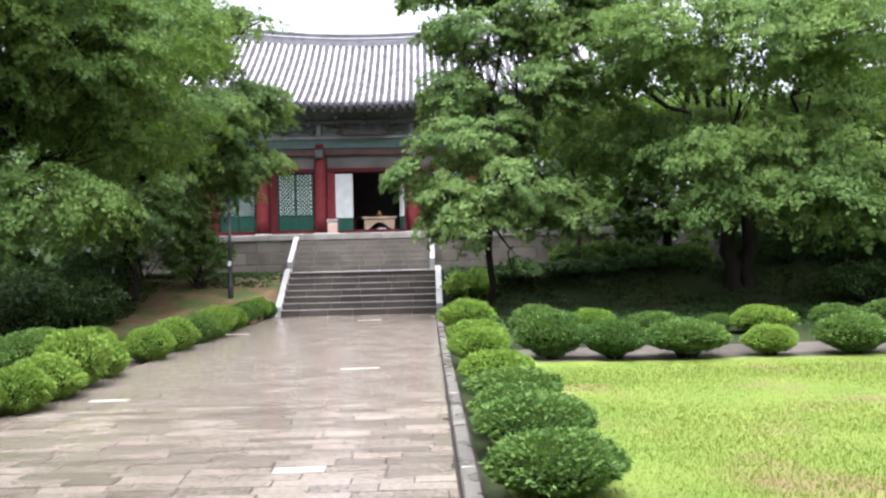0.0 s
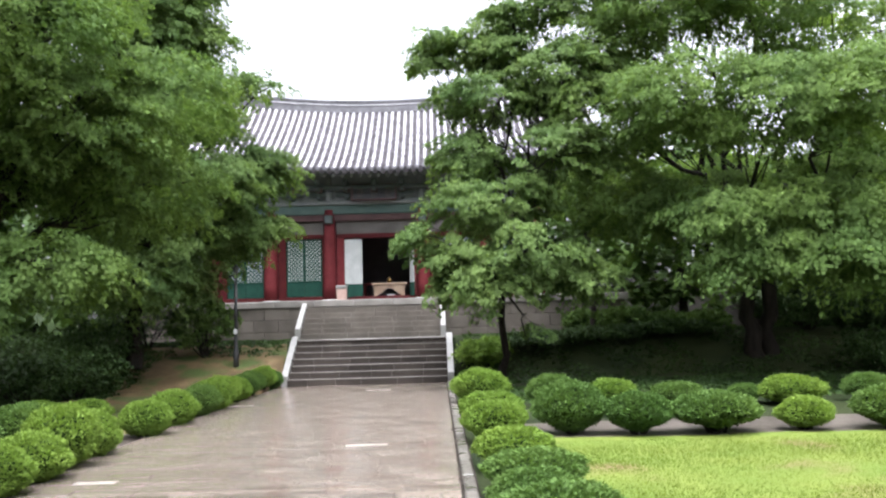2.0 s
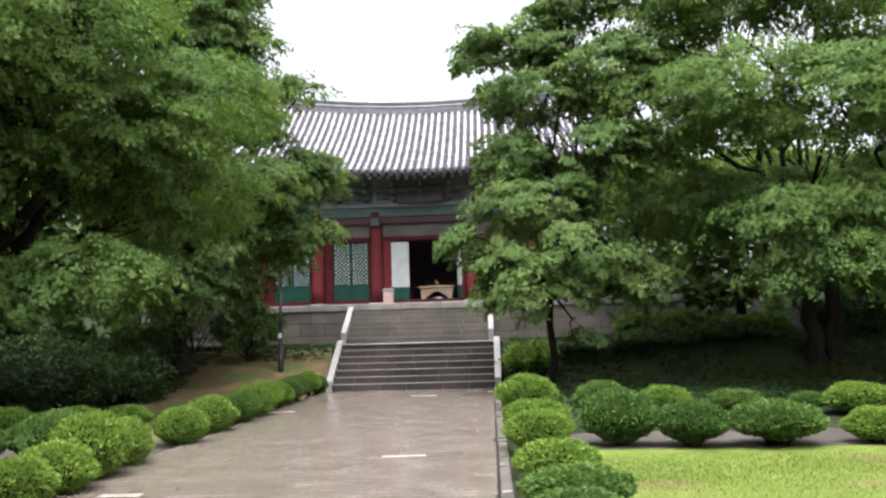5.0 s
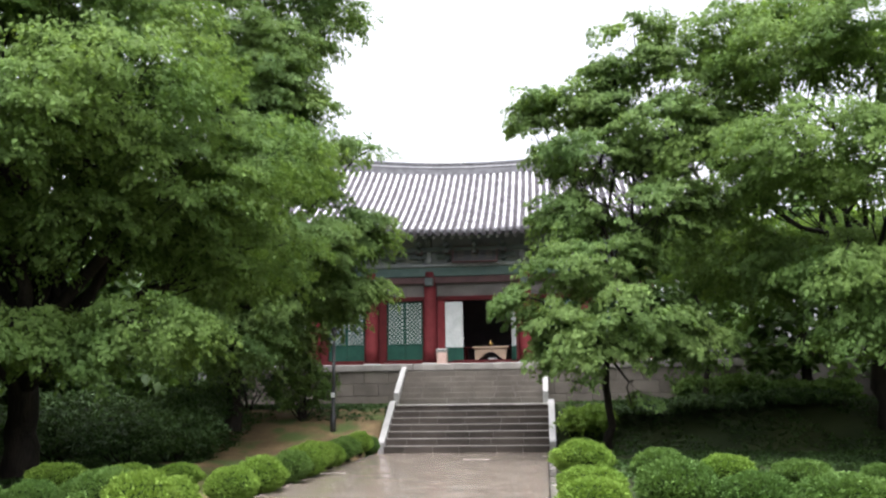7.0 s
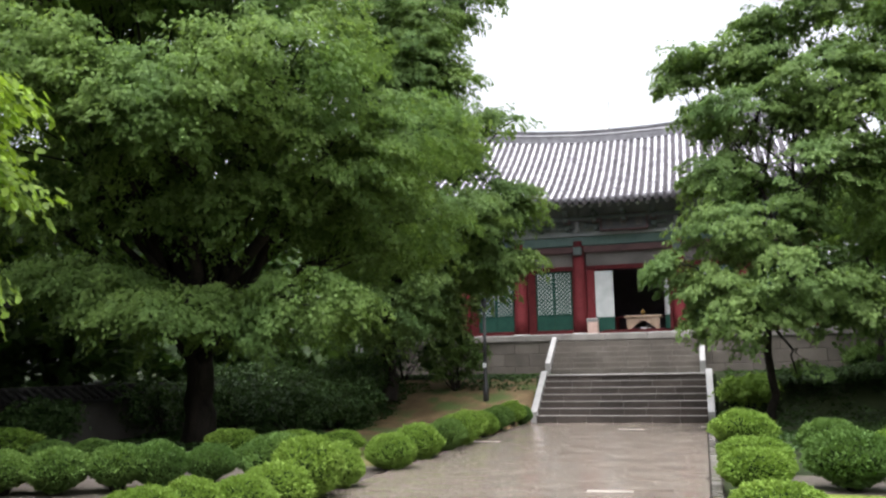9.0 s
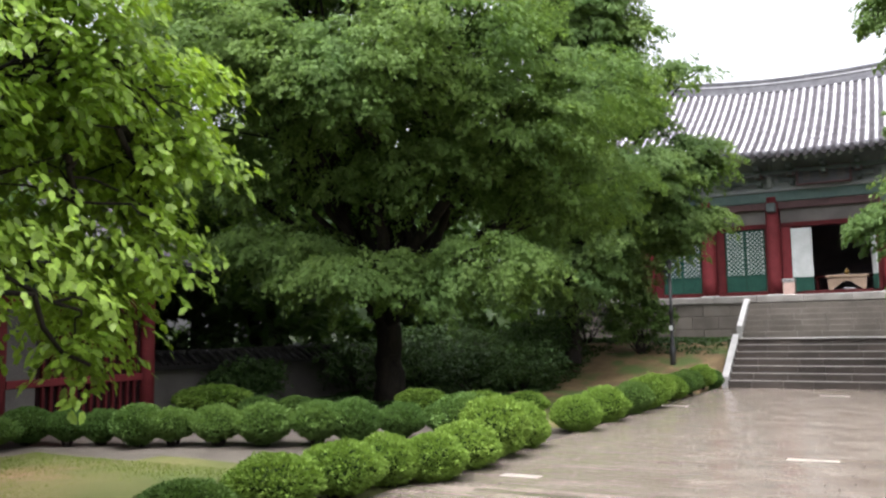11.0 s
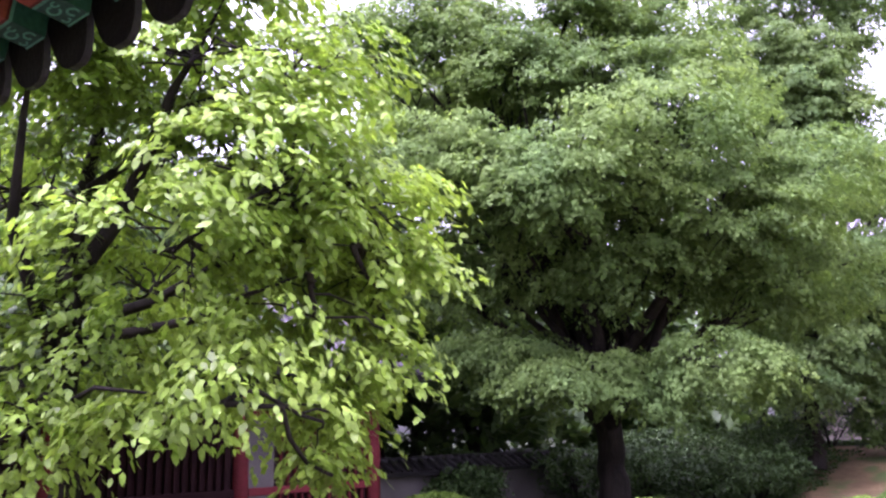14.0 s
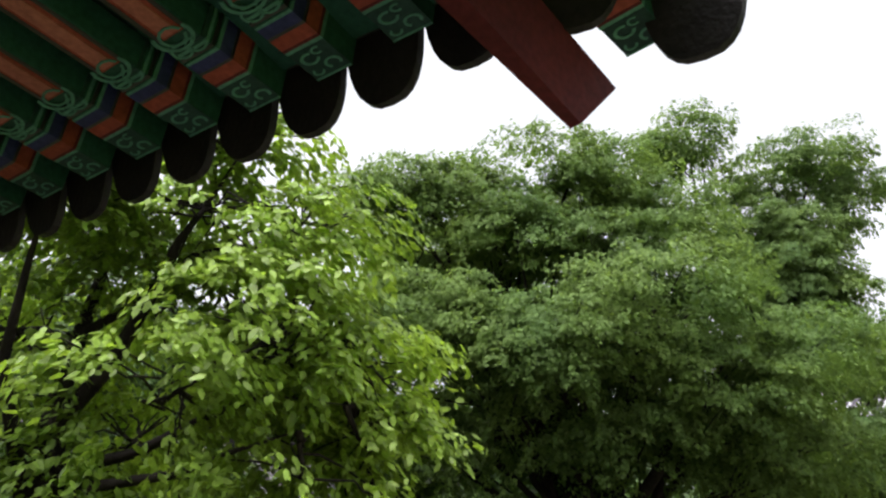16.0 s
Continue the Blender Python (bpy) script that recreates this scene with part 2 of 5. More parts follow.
def leaves(rng, centres, per, spread, length, width, tilt=0.42, droop=1.3, hang=0.35, thick=0.22):
    """Leaf blades round each centre: a flat spray, hanging a little at its rim. Shape (n, 4, 3)."""
    c = np.repeat(np.asarray(centres), per, axis=0)
    n = len(c)
    turn = rng.uniform(0, 6.2832, size=n)
    reach = np.sqrt(rng.uniform(size=n))
    lobes = np.repeat(rng.uniform(0, 6.2832, size=len(centres)), per)
    reach = reach * (0.74 + 0.3 * np.sin(3 * turn + lobes))
    off = np.stack([np.cos(turn) * reach, np.sin(turn) * reach, rng.normal(size=n) * thick - droop * reach ** 2], 1)
    size = np.repeat(rng.uniform(0.55, 1.3, size=(len(centres), 1)), per, axis=0)
    off = off * np.asarray(spread) * size
    pos = c + off
    az = np.arctan2(off[:, 1], off[:, 0]) + rng.normal(size=n) * 0.9
    pitch = rng.normal(size=n) * tilt - hang * (0.4 + reach)
    d = np.stack([np.cos(az) * np.cos(pitch), np.sin(az) * np.cos(pitch), np.sin(pitch)], 1)
    side = np.stack([-np.sin(az), np.cos(az), np.zeros(n)], 1)
    roll = rng.normal(size=n) * tilt
    up = np.cross(d, side)
    side = side * np.cos(roll)[:, None] + up * np.sin(roll)[:, None]
    up = np.cross(d, side)
    s = rng.uniform(0.7, 1.25, size=(n, 1))
    ln, wd = length * s, width * s
    base = pos - d * ln * 0.5
    return np.stack([base, pos + side * wd * 0.5 - up * ln * 0.06, pos + d * ln * 0.5 - up * ln * 0.1, pos - side * wd * 0.5 - up * ln * 0.06], 1)


def oval_mesh(name, q, material):
    """Oval blades folded along the midrib, made from four-cornered ones (base, side, tip, side)."""
    b, l, t, r = q[:, 0], q[:, 1], q[:, 2], q[:, 3]
    mid = (b + t) / 2
    ax = (t - b) * 0.2
    v = np.stack([b, l - ax, mid + (l - mid) * 0.72 + ax * 1.2, t, mid + (r - mid) * 0.72 + ax * 1.2, r - ax], 1).astype(np.float32)
    n = len(v)
    me = bpy.data.meshes.new(name)
    me.vertices.add(6 * n)
    me.vertices.foreach_set("co", v.ravel())
    idx = (np.arange(n)[:, None] * 6 + np.array([0, 1, 2, 3, 0, 3, 4, 5])).astype(np.int32)
    me.loops.add(8 * n)
    me.loops.foreach_set("vertex_index", idx.ravel())
    me.polygons.add(2 * n)
    me.polygons.foreach_set("loop_start", np.arange(0, 8 * n, 4, dtype=np.int32))
    me.polygons.foreach_set("loop_total", np.full(2 * n, 4, dtype=np.int32))
    me.materials.append(material)
    me.update(calc_edges=True)
    return me


def sprays(rng, cen, out, per, reach, breadth, length, width, droop=0.4, flutter=0.42, stray=0.5, face=0.25):
    """Fan-shaped sprays of leaf blades that arch outwards and hang at the rim. Shape (n, 4, 3)."""
    c, o = np.repeat(cen, per, axis=0), np.repeat(out, per, axis=0)
    n = len(c)
    up = np.array([0.0, 0.0, 1.0])
    s = np.cross(o, up)
    s /= np.linalg.norm(s, axis=1)[:, None]
    size = np.repeat(rng.uniform(0.6, 1.35, size=(len(cen), 1)), per, axis=0)
    u, v = rng.uniform(size=(n, 1)) ** 0.8, rng.uniform(-1, 1, size=(n, 1))
    fan = np.sin(math.pi * np.clip(u, 0.05, 0.95) ** 0.85)
    sink = droop * reach * u ** 2 + 0.4 * breadth * v ** 2 * fan + rng.normal(size=(n, 1)) * 0.06 * reach
    pos = c + o * (u - 0.35) * reach * size + s * v * breadth * fan * size - up * sink * size
    nrm = up * 0.7 + o * (face + 0.75 * u) + s * 0.5 * v + rng.normal(size=(n, 3)) * flutter
    nrm /= np.linalg.norm(nrm, axis=1)[:, None]
    tip = o * 0.8 + s * v * 0.7 - up * 0.35 + rng.normal(size=(n, 3)) * stray
    tip -= nrm * (tip * nrm).sum(1)[:, None]
    tip /= np.linalg.norm(tip, axis=1)[:, None]
    side = np.cross(nrm, tip)
    k = rng.uniform(0.7, 1.25, size=(n, 1))
    ln, wd = length * k, width * k
    return np.stack([pos - tip * ln * 0.5, pos + side * wd * 0.5 - nrm * ln * 0.05, pos + tip * ln * 0.5 - nrm * ln * 0.12, pos - side * wd * 0.5 - nrm * ln * 0.05], 1)


def in_boughs(rng, boughs, count, gaps=-0.16):
    """Places in the shells of a set of boughs (x, y, z, radius, flatness), the bough of each and the way it faces."""
    b = np.array(boughs)
    w = b[:, 3] ** 1.7
    k = rng.choice(len(b), size=count, p=w / w.sum())
    d = rng.normal(size=(count, 3))
    d /= np.linalg.norm(d, axis=1)[:, None]
    d[:, 2] = d[:, 2] * 0.85 + 0.15
    q = d * (0.45 + 0.55 * rng.uniform(size=count) ** 0.5)[:, None] * b[k, 3][:, None]
    q[:, 2] *= b[k, 4]
    p = b[k, :3] + q
    away = p - b[:, :3].mean(0)
    away /= np.linalg.norm(away, axis=1)[:, None] + 0.01
    out = d + 0.5 * away + rng.normal(size=(count, 3)) * 0.3
    out[:, 2] *= 0.22
    out /= np.linalg.norm(out, axis=1)[:, None] + 1e-6
    full = np.array([noise.noise(Vector(v) * 0.85) + 0.6 * noise.noise(Vector(v) * 2.1) for v in p])
    keep = full > gaps
    return p[keep], k[keep], out[keep]


def bend(a, b, rng, n=6, sag=0.06, rise=0.12):
    a, b = np.array(a, float), np.array(b, float)
    t = np.linspace(0, 1, n)[:, None]
    p = a * (1 - t) + b * t
    ln = np.linalg.norm(b - a)
    p += rng.normal(size=(n, 3)) * ln * sag * np.sin(math.pi * t)
    p[:, 2:] += np.sin(math.pi * t) * ln * rise
    return p


def tree(name, label, base, trunk_r, fork, boughs, count, per, spray, leaf, material, seed, twigs=160, stems=1, gaps=-0.16, oval=False, limbs=(), droop=0.4):
    """A tree of tapered trunk, limbs to each bough, twigs and sprays of leaves."""
    rng = np.random.default_rng(seed)
    root = new(name)
    root.location = base
    tagged(root, label, "tree")
    base = np.array(base, float)
    geo = []
    forks = []
    for s in range(stems):
        a = base + np.array([0.36 * s, 0.1 * s, 0])
        top = np.array(fork, float) + np.array([0.75 * s - (0.2 if stems > 1 else 0), 0.2 * s, 0.3 * s])
        p = bend(a - np.array([0, 0, 0.15]), top, rng, 7, 0.03, 0.0)
        r = trunk_r * np.array([1.4, 1.1, 0.98, 0.92, 0.88, 0.86, 0.84])
        geo.append(tube_geo(p, r, 10))
        forks.append(top)
    trunk_v, trunk_f = join_geo(geo)
    limb_geo = []
    limb_lines = []
    for line, r0, r1 in limbs:
        limb_geo.append(tube_geo(line, np.linspace(r0, r1, len(line)), 7))
    knots = np.array([q for line, _, _ in limbs for q in line[1:]]) if limbs else None
    for i, b in enumerate(boughs):
        e = np.array(b[:3])
        if limbs:
            start = knots[np.argmin(np.linalg.norm(knots - e, axis=1))]
            r0 = trunk_r * rng.uniform(0.16, 0.26)
        else:
            f = forks[i % len(forks)]
            start = f - np.array([0, 0, rng.uniform(0, 0.15) * (f[2] - base[2])])
            r0 = trunk_r * rng.uniform(0.35, 0.6)
        p = bend(start, e, rng, 8, 0.05, 0.1)
        limb_geo.append(tube_geo(p, np.linspace(r0, 0.015, 8), 6))
        limb_lines.append(p)
    cen, k, out = in_boughs(rng, boughs, count, gaps)
    for j in range(min(twigs, len(cen))):
        line = limb_lines[k[j]]
        s = line[rng.integers(3, 8)]
        p = bend(s, cen[j], rng, 5, 0.06, 0.05)
        limb_geo.append(tube_geo(p, np.linspace(max(0.012, trunk_r * 0.09), 0.006, 5), 4))
    limb_v, limb_f = join_geo(limb_geo)
    inv = Matrix.Translation(-Vector(base))
    part_mesh("trunk", mesh_from("trunk", trunk_v, trunk_f, BARK, True), root, inv)
    part_mesh("branchwork", mesh_from("branchwork", limb_v, limb_f, BARK, True), root, inv)
    q = sprays(rng, cen, out, per, spray[0], spray[1], leaf[0], leaf[1], droop, *((0.28, 0.34, 0.08) if oval else (0.42, 0.5, 0.25)))
    part_mesh("crown", oval_mesh("crown", q, material) if oval else quads_mesh("crown", q, material), root, inv)
    return root


# ---- ground ----
def slope(a, b, t):
    t = min(max((t - a) / (b - a), 0), 1)
    return t * t * (3 - 2 * t)


def ground_z(x, y):
    if -4.8 <= x <= 0.5:
        return -0.06 if y < 27.0 else 1.27
    if x < -4.8:
        z = 1.3 * slope(22.4, 29.2, y)
    else:
        z = 1.3 * slope(25.0, 28.0, y)
    if not (-4.9 < x < 0.6):
        z += 0.03 * noise.noise((x * 0.6, y * 0.6, 0))
    return z - 0.02


gx = [-1500, -600, -200, -80, -50, -36] + [round(-28 + 0.5 * i, 2) for i in range(46)] + [-4.81, -4.79, 0.49, 0.51] + [round(1 + 0.5 * i, 2) for i in range(54)] + [32, 40, 60, 100, 300, 700, 1500]
gy = sorted([-1500, -500, -150, -60, -30, -15, -8, -4] + [0.5 * i for i in range(-4, 54)] + [26.98, 27.02] + [27.5 + 0.5 * i for i in range(14)] + [36, 40, 46, 55, 70, 100, 200, 500, 1500] + [12.54, 12.56])
gv = [(x, y, ground_z(x, y)) for y in gy for x in gx]
nx = len(gx)
gf = [(j * nx + i, j * nx + i + 1, (j + 1) * nx + i + 1, (j + 1) * nx + i) for j in range(len(gy) - 1) for i in range(nx - 1)]
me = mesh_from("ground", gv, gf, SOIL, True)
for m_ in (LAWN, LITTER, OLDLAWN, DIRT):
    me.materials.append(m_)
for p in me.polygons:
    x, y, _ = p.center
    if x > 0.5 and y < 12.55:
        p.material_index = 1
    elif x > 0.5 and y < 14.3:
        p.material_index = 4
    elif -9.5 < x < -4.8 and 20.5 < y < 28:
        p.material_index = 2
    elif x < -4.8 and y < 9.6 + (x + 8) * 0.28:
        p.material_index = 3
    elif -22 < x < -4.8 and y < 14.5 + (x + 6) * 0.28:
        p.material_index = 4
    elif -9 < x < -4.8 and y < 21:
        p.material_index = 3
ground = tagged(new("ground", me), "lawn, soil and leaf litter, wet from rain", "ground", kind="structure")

# ---- terrace and platform ----
HX, HY = -2.5, 35.0          # middle of the hall, line of its front columns
PZ = 2.72                    # top of the hall's platform
platform = tagged(new("platform"), "grey granite platform with pale capping stones", "platform", kind="structure")
box_part("core", HX - 9.6, HX + 9.6, 32.25, 46, 1.1, PZ - 0.03, WALL_STONE, platform)
lower_wall = tagged(new("terrace_wall"), "low granite wall under the hall terrace", "wall", kind="structure")
box_part("wall_core", -4.75, 0.47, 27.12, 28.0, 0.4, 1.29, WALL_STONE, lower_wall)

# ---- the hall ----
hall = tagged(new("shrine_hall"), "red and green painted wooden shrine hall under a grey tiled roof", "hall")
cols = [HX - 6.8, HX - 4.35, HX - 1.93, HX + 1.93, HX + 4.35, HX + 6.8]
col_me = lathe("column", [(0.27, 0), (0.27, 0.6), (0.255, 2.2), (0.235, 3.7)], RED, 18)
base_me = lathe("column_base", [(0.42, 0), (0.42, 0.06), (0.36, 0.12), (0.31, 0.14)], PALE_STONE, 16)
for y in (HY, HY + 7.6):
    for x in cols:
        c = part_mesh("column", col_me, hall, Matrix.Translation((x, y, PZ + 0.12)))
        part_mesh("base_stone", base_me, c, Matrix.Translation((0, 0, -0.13)), "pale stone base")
        if y == HY:
            box_part("capital", x - 0.17, x + 0.17, y - 0.4, y + 0.3, 5.95, 6.3, BRACKET, hall, 0.03, "blue-grey painted bracket")
# lintel, frieze and brackets
EX0, EX1 = cols[0] - 0.6, cols[-1] + 0.6
box_part("lintel", EX0, EX1, HY - 0.16, HY + 0.16, 6.36, 6.74, HAZED_GREEN, hall, 0.02, "jade green lintel")
box_part("lower_lintel", EX0 + 0.4, EX1 - 0.4, HY - 0.1, HY + 0.12, 6.08, 6.35, HAZED_RED, hall, 0.02)
box_part("frieze", EX0, EX1, HY - 0.08, HY + 0.08, 6.74, 8.3, FRIEZE, hall, 0.0, "dark green frieze, hazed to pale grey")
box_part("plate", EX0 - 0.2, EX1 + 0.2, HY - 0.28, HY + 0.2, 6.745, 6.86, FRIEZE, hall, 0.02)
bracket = bmesh.new()
for k, (w, dpt, z) in enumerate(((0.16, 0.5, 0.0), (0.16, 0.85, 0.26), (0.16, 1.2, 0.52), (0.95, 0.14, 0.13), (1.15, 0.14, 0.39))):
    r = bmesh.ops.create_cube(bracket, size=1)
    for v in r["verts"]:
        v.co = Vector((v.co.x * w, -dpt / 2 + v.co.y * dpt if w < 0.5 else -0.2 - 0.25 * (k - 3) + v.co.y * dpt, z + 0.12 + v.co.z * 0.16))
bmesh.ops.bevel(bracket, geom=bracket.edges[:], offset=0.02, segments=1, affect="EDGES")
bracket_me = bpy.data.meshes.new("bracket_arm")
bracket.to_mesh(bracket_me)
bracket.free()
bracket_me.materials.append(BRACKET)
for i in range(13):
    x = cols[0] + (cols[-1] - cols[0]) * i / 12
    part_mesh("bracket", bracket_me, hall, Matrix.Translation((x, HY - 0.05, 6.9)))
    part_mesh("bracket_block", box_mesh("bracket_block", -0.13, 0.13, -0.75, -0.5, 0, 0.16, HAZED_RED, 0.02), hall, Matrix.Translation((x, HY, 7.2)))
for x in cols[1:-1]:
    box_part("frieze_post", x - 0.1, x + 0.1, HY - 0.34, HY - 0.1, 6.87, 7.9, FRIEZE, hall, 0.03)

# signboard
sign = tagged(new("signboard"), "dark wooden signboard with pale worn characters under the eaves", "sign")
sign.location = (HX - 0.02, HY - 0.55, 7.17)
tilt_m = Matrix.Rotation(radians(-10), 4, "X")
part_mesh("board", box_mesh("board", -0.86, 0.86, -0.03, 0.03, -0.3, 0.3, IRON, 0.01), sign, tilt_m)
for z in (-0.32, 0.32):
    part_mesh("frame", box_mesh("frame", -0.93, 0.93, -0.06, 0.05, z - 0.035, z + 0.035, HAZED_RED, 0.01), sign, tilt_m)
for x in (-0.9, 0.9):
    part_mesh("frame", box_mesh("frame", x - 0.035, x + 0.035, -0.06, 0.05, -0.285, 0.285, HAZED_RED, 0.01), sign, tilt_m)
for x in (-0.58, 0.0, 0.58):
    for dx, dz, w, h in ((0, 0.12, 0.13, 0.025), (0, -0.02, 0.16, 0.025), (0, -0.15, 0.11, 0.025), (-0.06, -0.03, 0.02, 0.15), (0.07, 0.03, 0.02, 0.12)):
        part_mesh("stroke", box_mesh("stroke", x + dx - w, x + dx + w, -0.045, -0.031, dz - h, dz + h, WALL_STONE), sign, tilt_m)


# doors, sills and walls between the columns
def lattice_leaf(w, h, low):
    """One door leaf: stiles, a solid foot panel and a diagonal lattice over white paper; its origin is the lower left corner."""
    root = new("door_leaf")
    t = 0.06
    part_mesh("paper", box_mesh("paper", t, w - t, 0.0, 0.012, low, h - t, PAPER), root)
    part_mesh("foot_panel", box_mesh("foot_panel", t, w - t, -0.01, 0.015, t, low, GREEN, 0.004), root)
    for x0, x1, z0, z1 in ((0, t, 0, h), (w - t, w, 0, h), (t, w - t, 0, t), (t, w - t, h - t, h), (t, w - t, low - 0.03, low + 0.03)):
        part_mesh("stile", box_mesh("stile", x0, x1, -0.03, 0.03, z0, z1, GREEN, 0.006), root)
    v, f = [], []
    step = 0.165
    hh, ww = h - t - low, w - 2 * t
    for sgn in (1, -1):
        for i in range(-int(hh / step) - 1, int((ww + hh) / step) + 2):
            a = i * step
            pts = []
            for z in np.linspace(0, hh, 40):
                x = a - z if sgn > 0 else a - hh + z
                if 0 <= x <= ww:
                    pts.append((x, z))
            if len(pts) < 2:
                continue
            (xa, za), (xb, zb) = pts[0], pts[-1]
            o = len(v)
            b = 0.03
            v += [(t + xa - b, -0.018, low + za), (t + xa + b, -0.018, low + za), (t + xb + b, -0.018, low + zb), (t + xb - b, -0.018, low + zb)]
            v += [(t + xa - b, -0.001, low + za), (t + xa + b, -0.001, low + za), (t + xb + b, -0.001, low + zb), (t + xb - b, -0.001, low + zb)]
            f += [tuple(o + k for k in q) for q in ((0, 1, 2, 3), (0, 4, 5, 1), (1, 5, 6, 2), (2, 6, 7, 3), (3, 7, 4, 0))]
    part_mesh("lattice", mesh_from("lattice", v, f, GREEN), root)
    return root


leaf_h = 2.38
proto = {}
WY = HY + 0.12               # plane of the doors
for i in (0, 1, 3, 4):
    a, b = cols[i] + 0.27, cols[i + 1] - 0.27
    f0, f1 = a + 0.34, b - 0.06
    box_part("sill", a, b, WY - 0.14, WY + 0.14, PZ + 0.03, PZ + 0.25, DARKRED, hall, 0.015)
    box_part("door_head", a, b, WY - 0.1, WY + 0.12, PZ + 0.27 + leaf_h, PZ + 0.27 + leaf_h + 0.18, DARKRED, hall, 0.015)
    box_part("jamb", a, f0 - 0.005, WY - 0.1, WY + 0.1, PZ + 0.25, PZ + 0.27 + leaf_h, DARKRED, hall, 0.015)
    box_part("jamb", f1 + 0.005, b, WY - 0.1, WY + 0.1, PZ + 0.25, PZ + 0.27 + leaf_h, DARKRED, hall, 0.01)
    box_part("transom", a, b, WY - 0.04, WY + 0.06, PZ + 0.45 + leaf_h, 6.08, OLDWALL, hall, 0.0)
    w = (f1 - f0) / 2
    for k in range(2):
        key = round(w, 3)
        if key not in proto:
            d = proto[key] = lattice_leaf(w - 0.01, leaf_h, 0.62)
            m_ = d
            m_.matrix_basis = Matrix.Translation((f0 + k * w, WY, PZ + 0.26))
        else:
            m_ = copy_thing(proto[key], Matrix.Translation((f0 + k * w, WY, PZ + 0.26)))
        m_.parent = hall
# the open middle bay: threshold and two leaves standing open
a, b = cols[2] + 0.27, cols[3] - 0.27
box_part("jamb", a, a + 0.34, WY - 0.1, WY + 0.1, PZ + 0.22, PZ + 0.27 + leaf_h, RED, hall, 0.015)
box_part("jamb", b - 0.3, b, WY - 0.1, WY + 0.1, PZ + 0.22, PZ + 0.27 + leaf_h, RED, hall, 0.015)
box_part("threshold", a, b, WY - 0.14, WY + 0.14, PZ + 0.03, PZ + 0.22, DARKRED, hall, 0.015)
box_part("door_head", a, b, WY - 0.1, WY + 0.12, PZ + 0.27 + leaf_h, PZ + 0.27 + leaf_h + 0.18, DARKRED, hall, 0.015)
box_part("transom", a, b, WY - 0.04, WY + 0.06, PZ + 0.45 + leaf_h, 6.08, OLDWALL, hall, 0.0)
for x, w, ang in ((cols[2] + 0.62, 0.72, 12), (cols[3] - 0.55, 0.42, -68)):
    leaf = new("open_door_leaf")
    leaf.parent = hall
    leaf.matrix_basis = Matrix.Translation((x, WY - 0.18, PZ + 0.2)) @ Matrix.Rotation(radians(ang), 4, "Z")
    part_mesh("paper", box_mesh("paper", 0.0, w, -0.02, 0.02, 0.55, leaf_h, PAPER, 0.004), leaf, None, "white papered back of an open leaf")
    part_mesh("foot_panel", box_mesh("foot_panel", 0.0, w, -0.022, 0.022, 0.0, 0.55, GREEN, 0.004), leaf)
    for z in (0.55, 1.15, 1.75):
        part_mesh("rail", box_mesh("rail", 0.0, w, -0.026, 0.0, z - 0.012, z + 0.012, PAPER), leaf)
# side, back and inner walls, floor and ceiling of the hall
box_part("back_wall", cols[0], cols[-1], HY + 7.5, HY + 7.7, PZ, 8.3, HAZEWALL, hall, 0)
box_part("side_wall", cols[0] - 0.1, cols[0] + 0.1, HY + 0.3, HY + 7.4, PZ, 8.3, DARKRED, hall, 0)
box_part("side_wall", cols[-1] - 0.1, cols[-1] + 0.1, HY + 0.3, HY + 7.4, PZ, 8.3, DARKRED, hall, 0)
box_part("hall_floor", cols[0], cols[-1], HY + 0.28, HY + 7.48, PZ - 0.02, PZ + 0.16, HAZEWALL, hall, 0)
box_part("hall_ceiling", cols[0], cols[-1], HY + 0.1, HY + 7.48, 6.4, 6.5, HAZEWALL, hall, 0)

# altar with incense burner, in the open bay
altar = tagged(new("altar_table"), "pale wooden altar table with curved legs in the open bay", "table")
altar.location = (-2.03, HY + 0.75, PZ + 0.16)
altar.scale = (0.94, 1, 1.25)
bm = bmesh.new()
arc = [(-0.66, 0.0), (-0.56, 0.0), (-0.5, 0.1)] + [(-0.36 + 0.72 * k / 8, 0.16 + 0.16 * math.sin(math.pi * k / 8)) for k in range(9)] + [(0.5, 0.1), (0.56, 0.0), (0.66, 0.0), (0.7, 0.42), (-0.7, 0.42)]
vs = [bm.verts.new((x, -0.3, z)) for x, z in arc]
fc = bm.faces.new(vs)
ex = bmesh.ops.extrude_face_region(bm, geom=[fc])
for v in [g for g in ex["geom"] if isinstance(g, bmesh.types.BMVert)]:
    v.co.y += 0.05
me = bpy.data.meshes.new("apron")
bm.to_mesh(me)
bm.free()
me.materials.append(WOOD)
part_mesh("apron", me, altar)
part_mesh("table_top", box_mesh("table_top", -0.78, 0.78, -0.36, 0.36, 0.42, 0.5, WOOD, 0.015), altar)
for x in (-0.6, 0.6):
    part_mesh("leg", box_mesh("leg", x - 0.05, x + 0.05, 0.2, 0.3, 0.0, 0.42, WOOD, 0.01), altar)
burner = tagged(new("incense_burner", lathe("incense_burner", [(0.05, 0), (0.05, 0.03), (0.1, 0.07), (0.11, 0.13), (0.07, 0.17), (0.04, 0.2), (0.015, 0.28)], BRASS, 14)), "small brass incense burner with a pointed lid on the altar", "burner")
burner.location = (-2.03, HY + 0.65, PZ + 0.785)
stand = tagged(new("offering_stand"), "low dark stand on the hall floor behind the altar", "stand")
part_mesh("shelf", box_mesh("shelf", -1.3, 1.3, -0.25, 0.25, 0.62, 0.7, DARKRED, 0.01), stand)
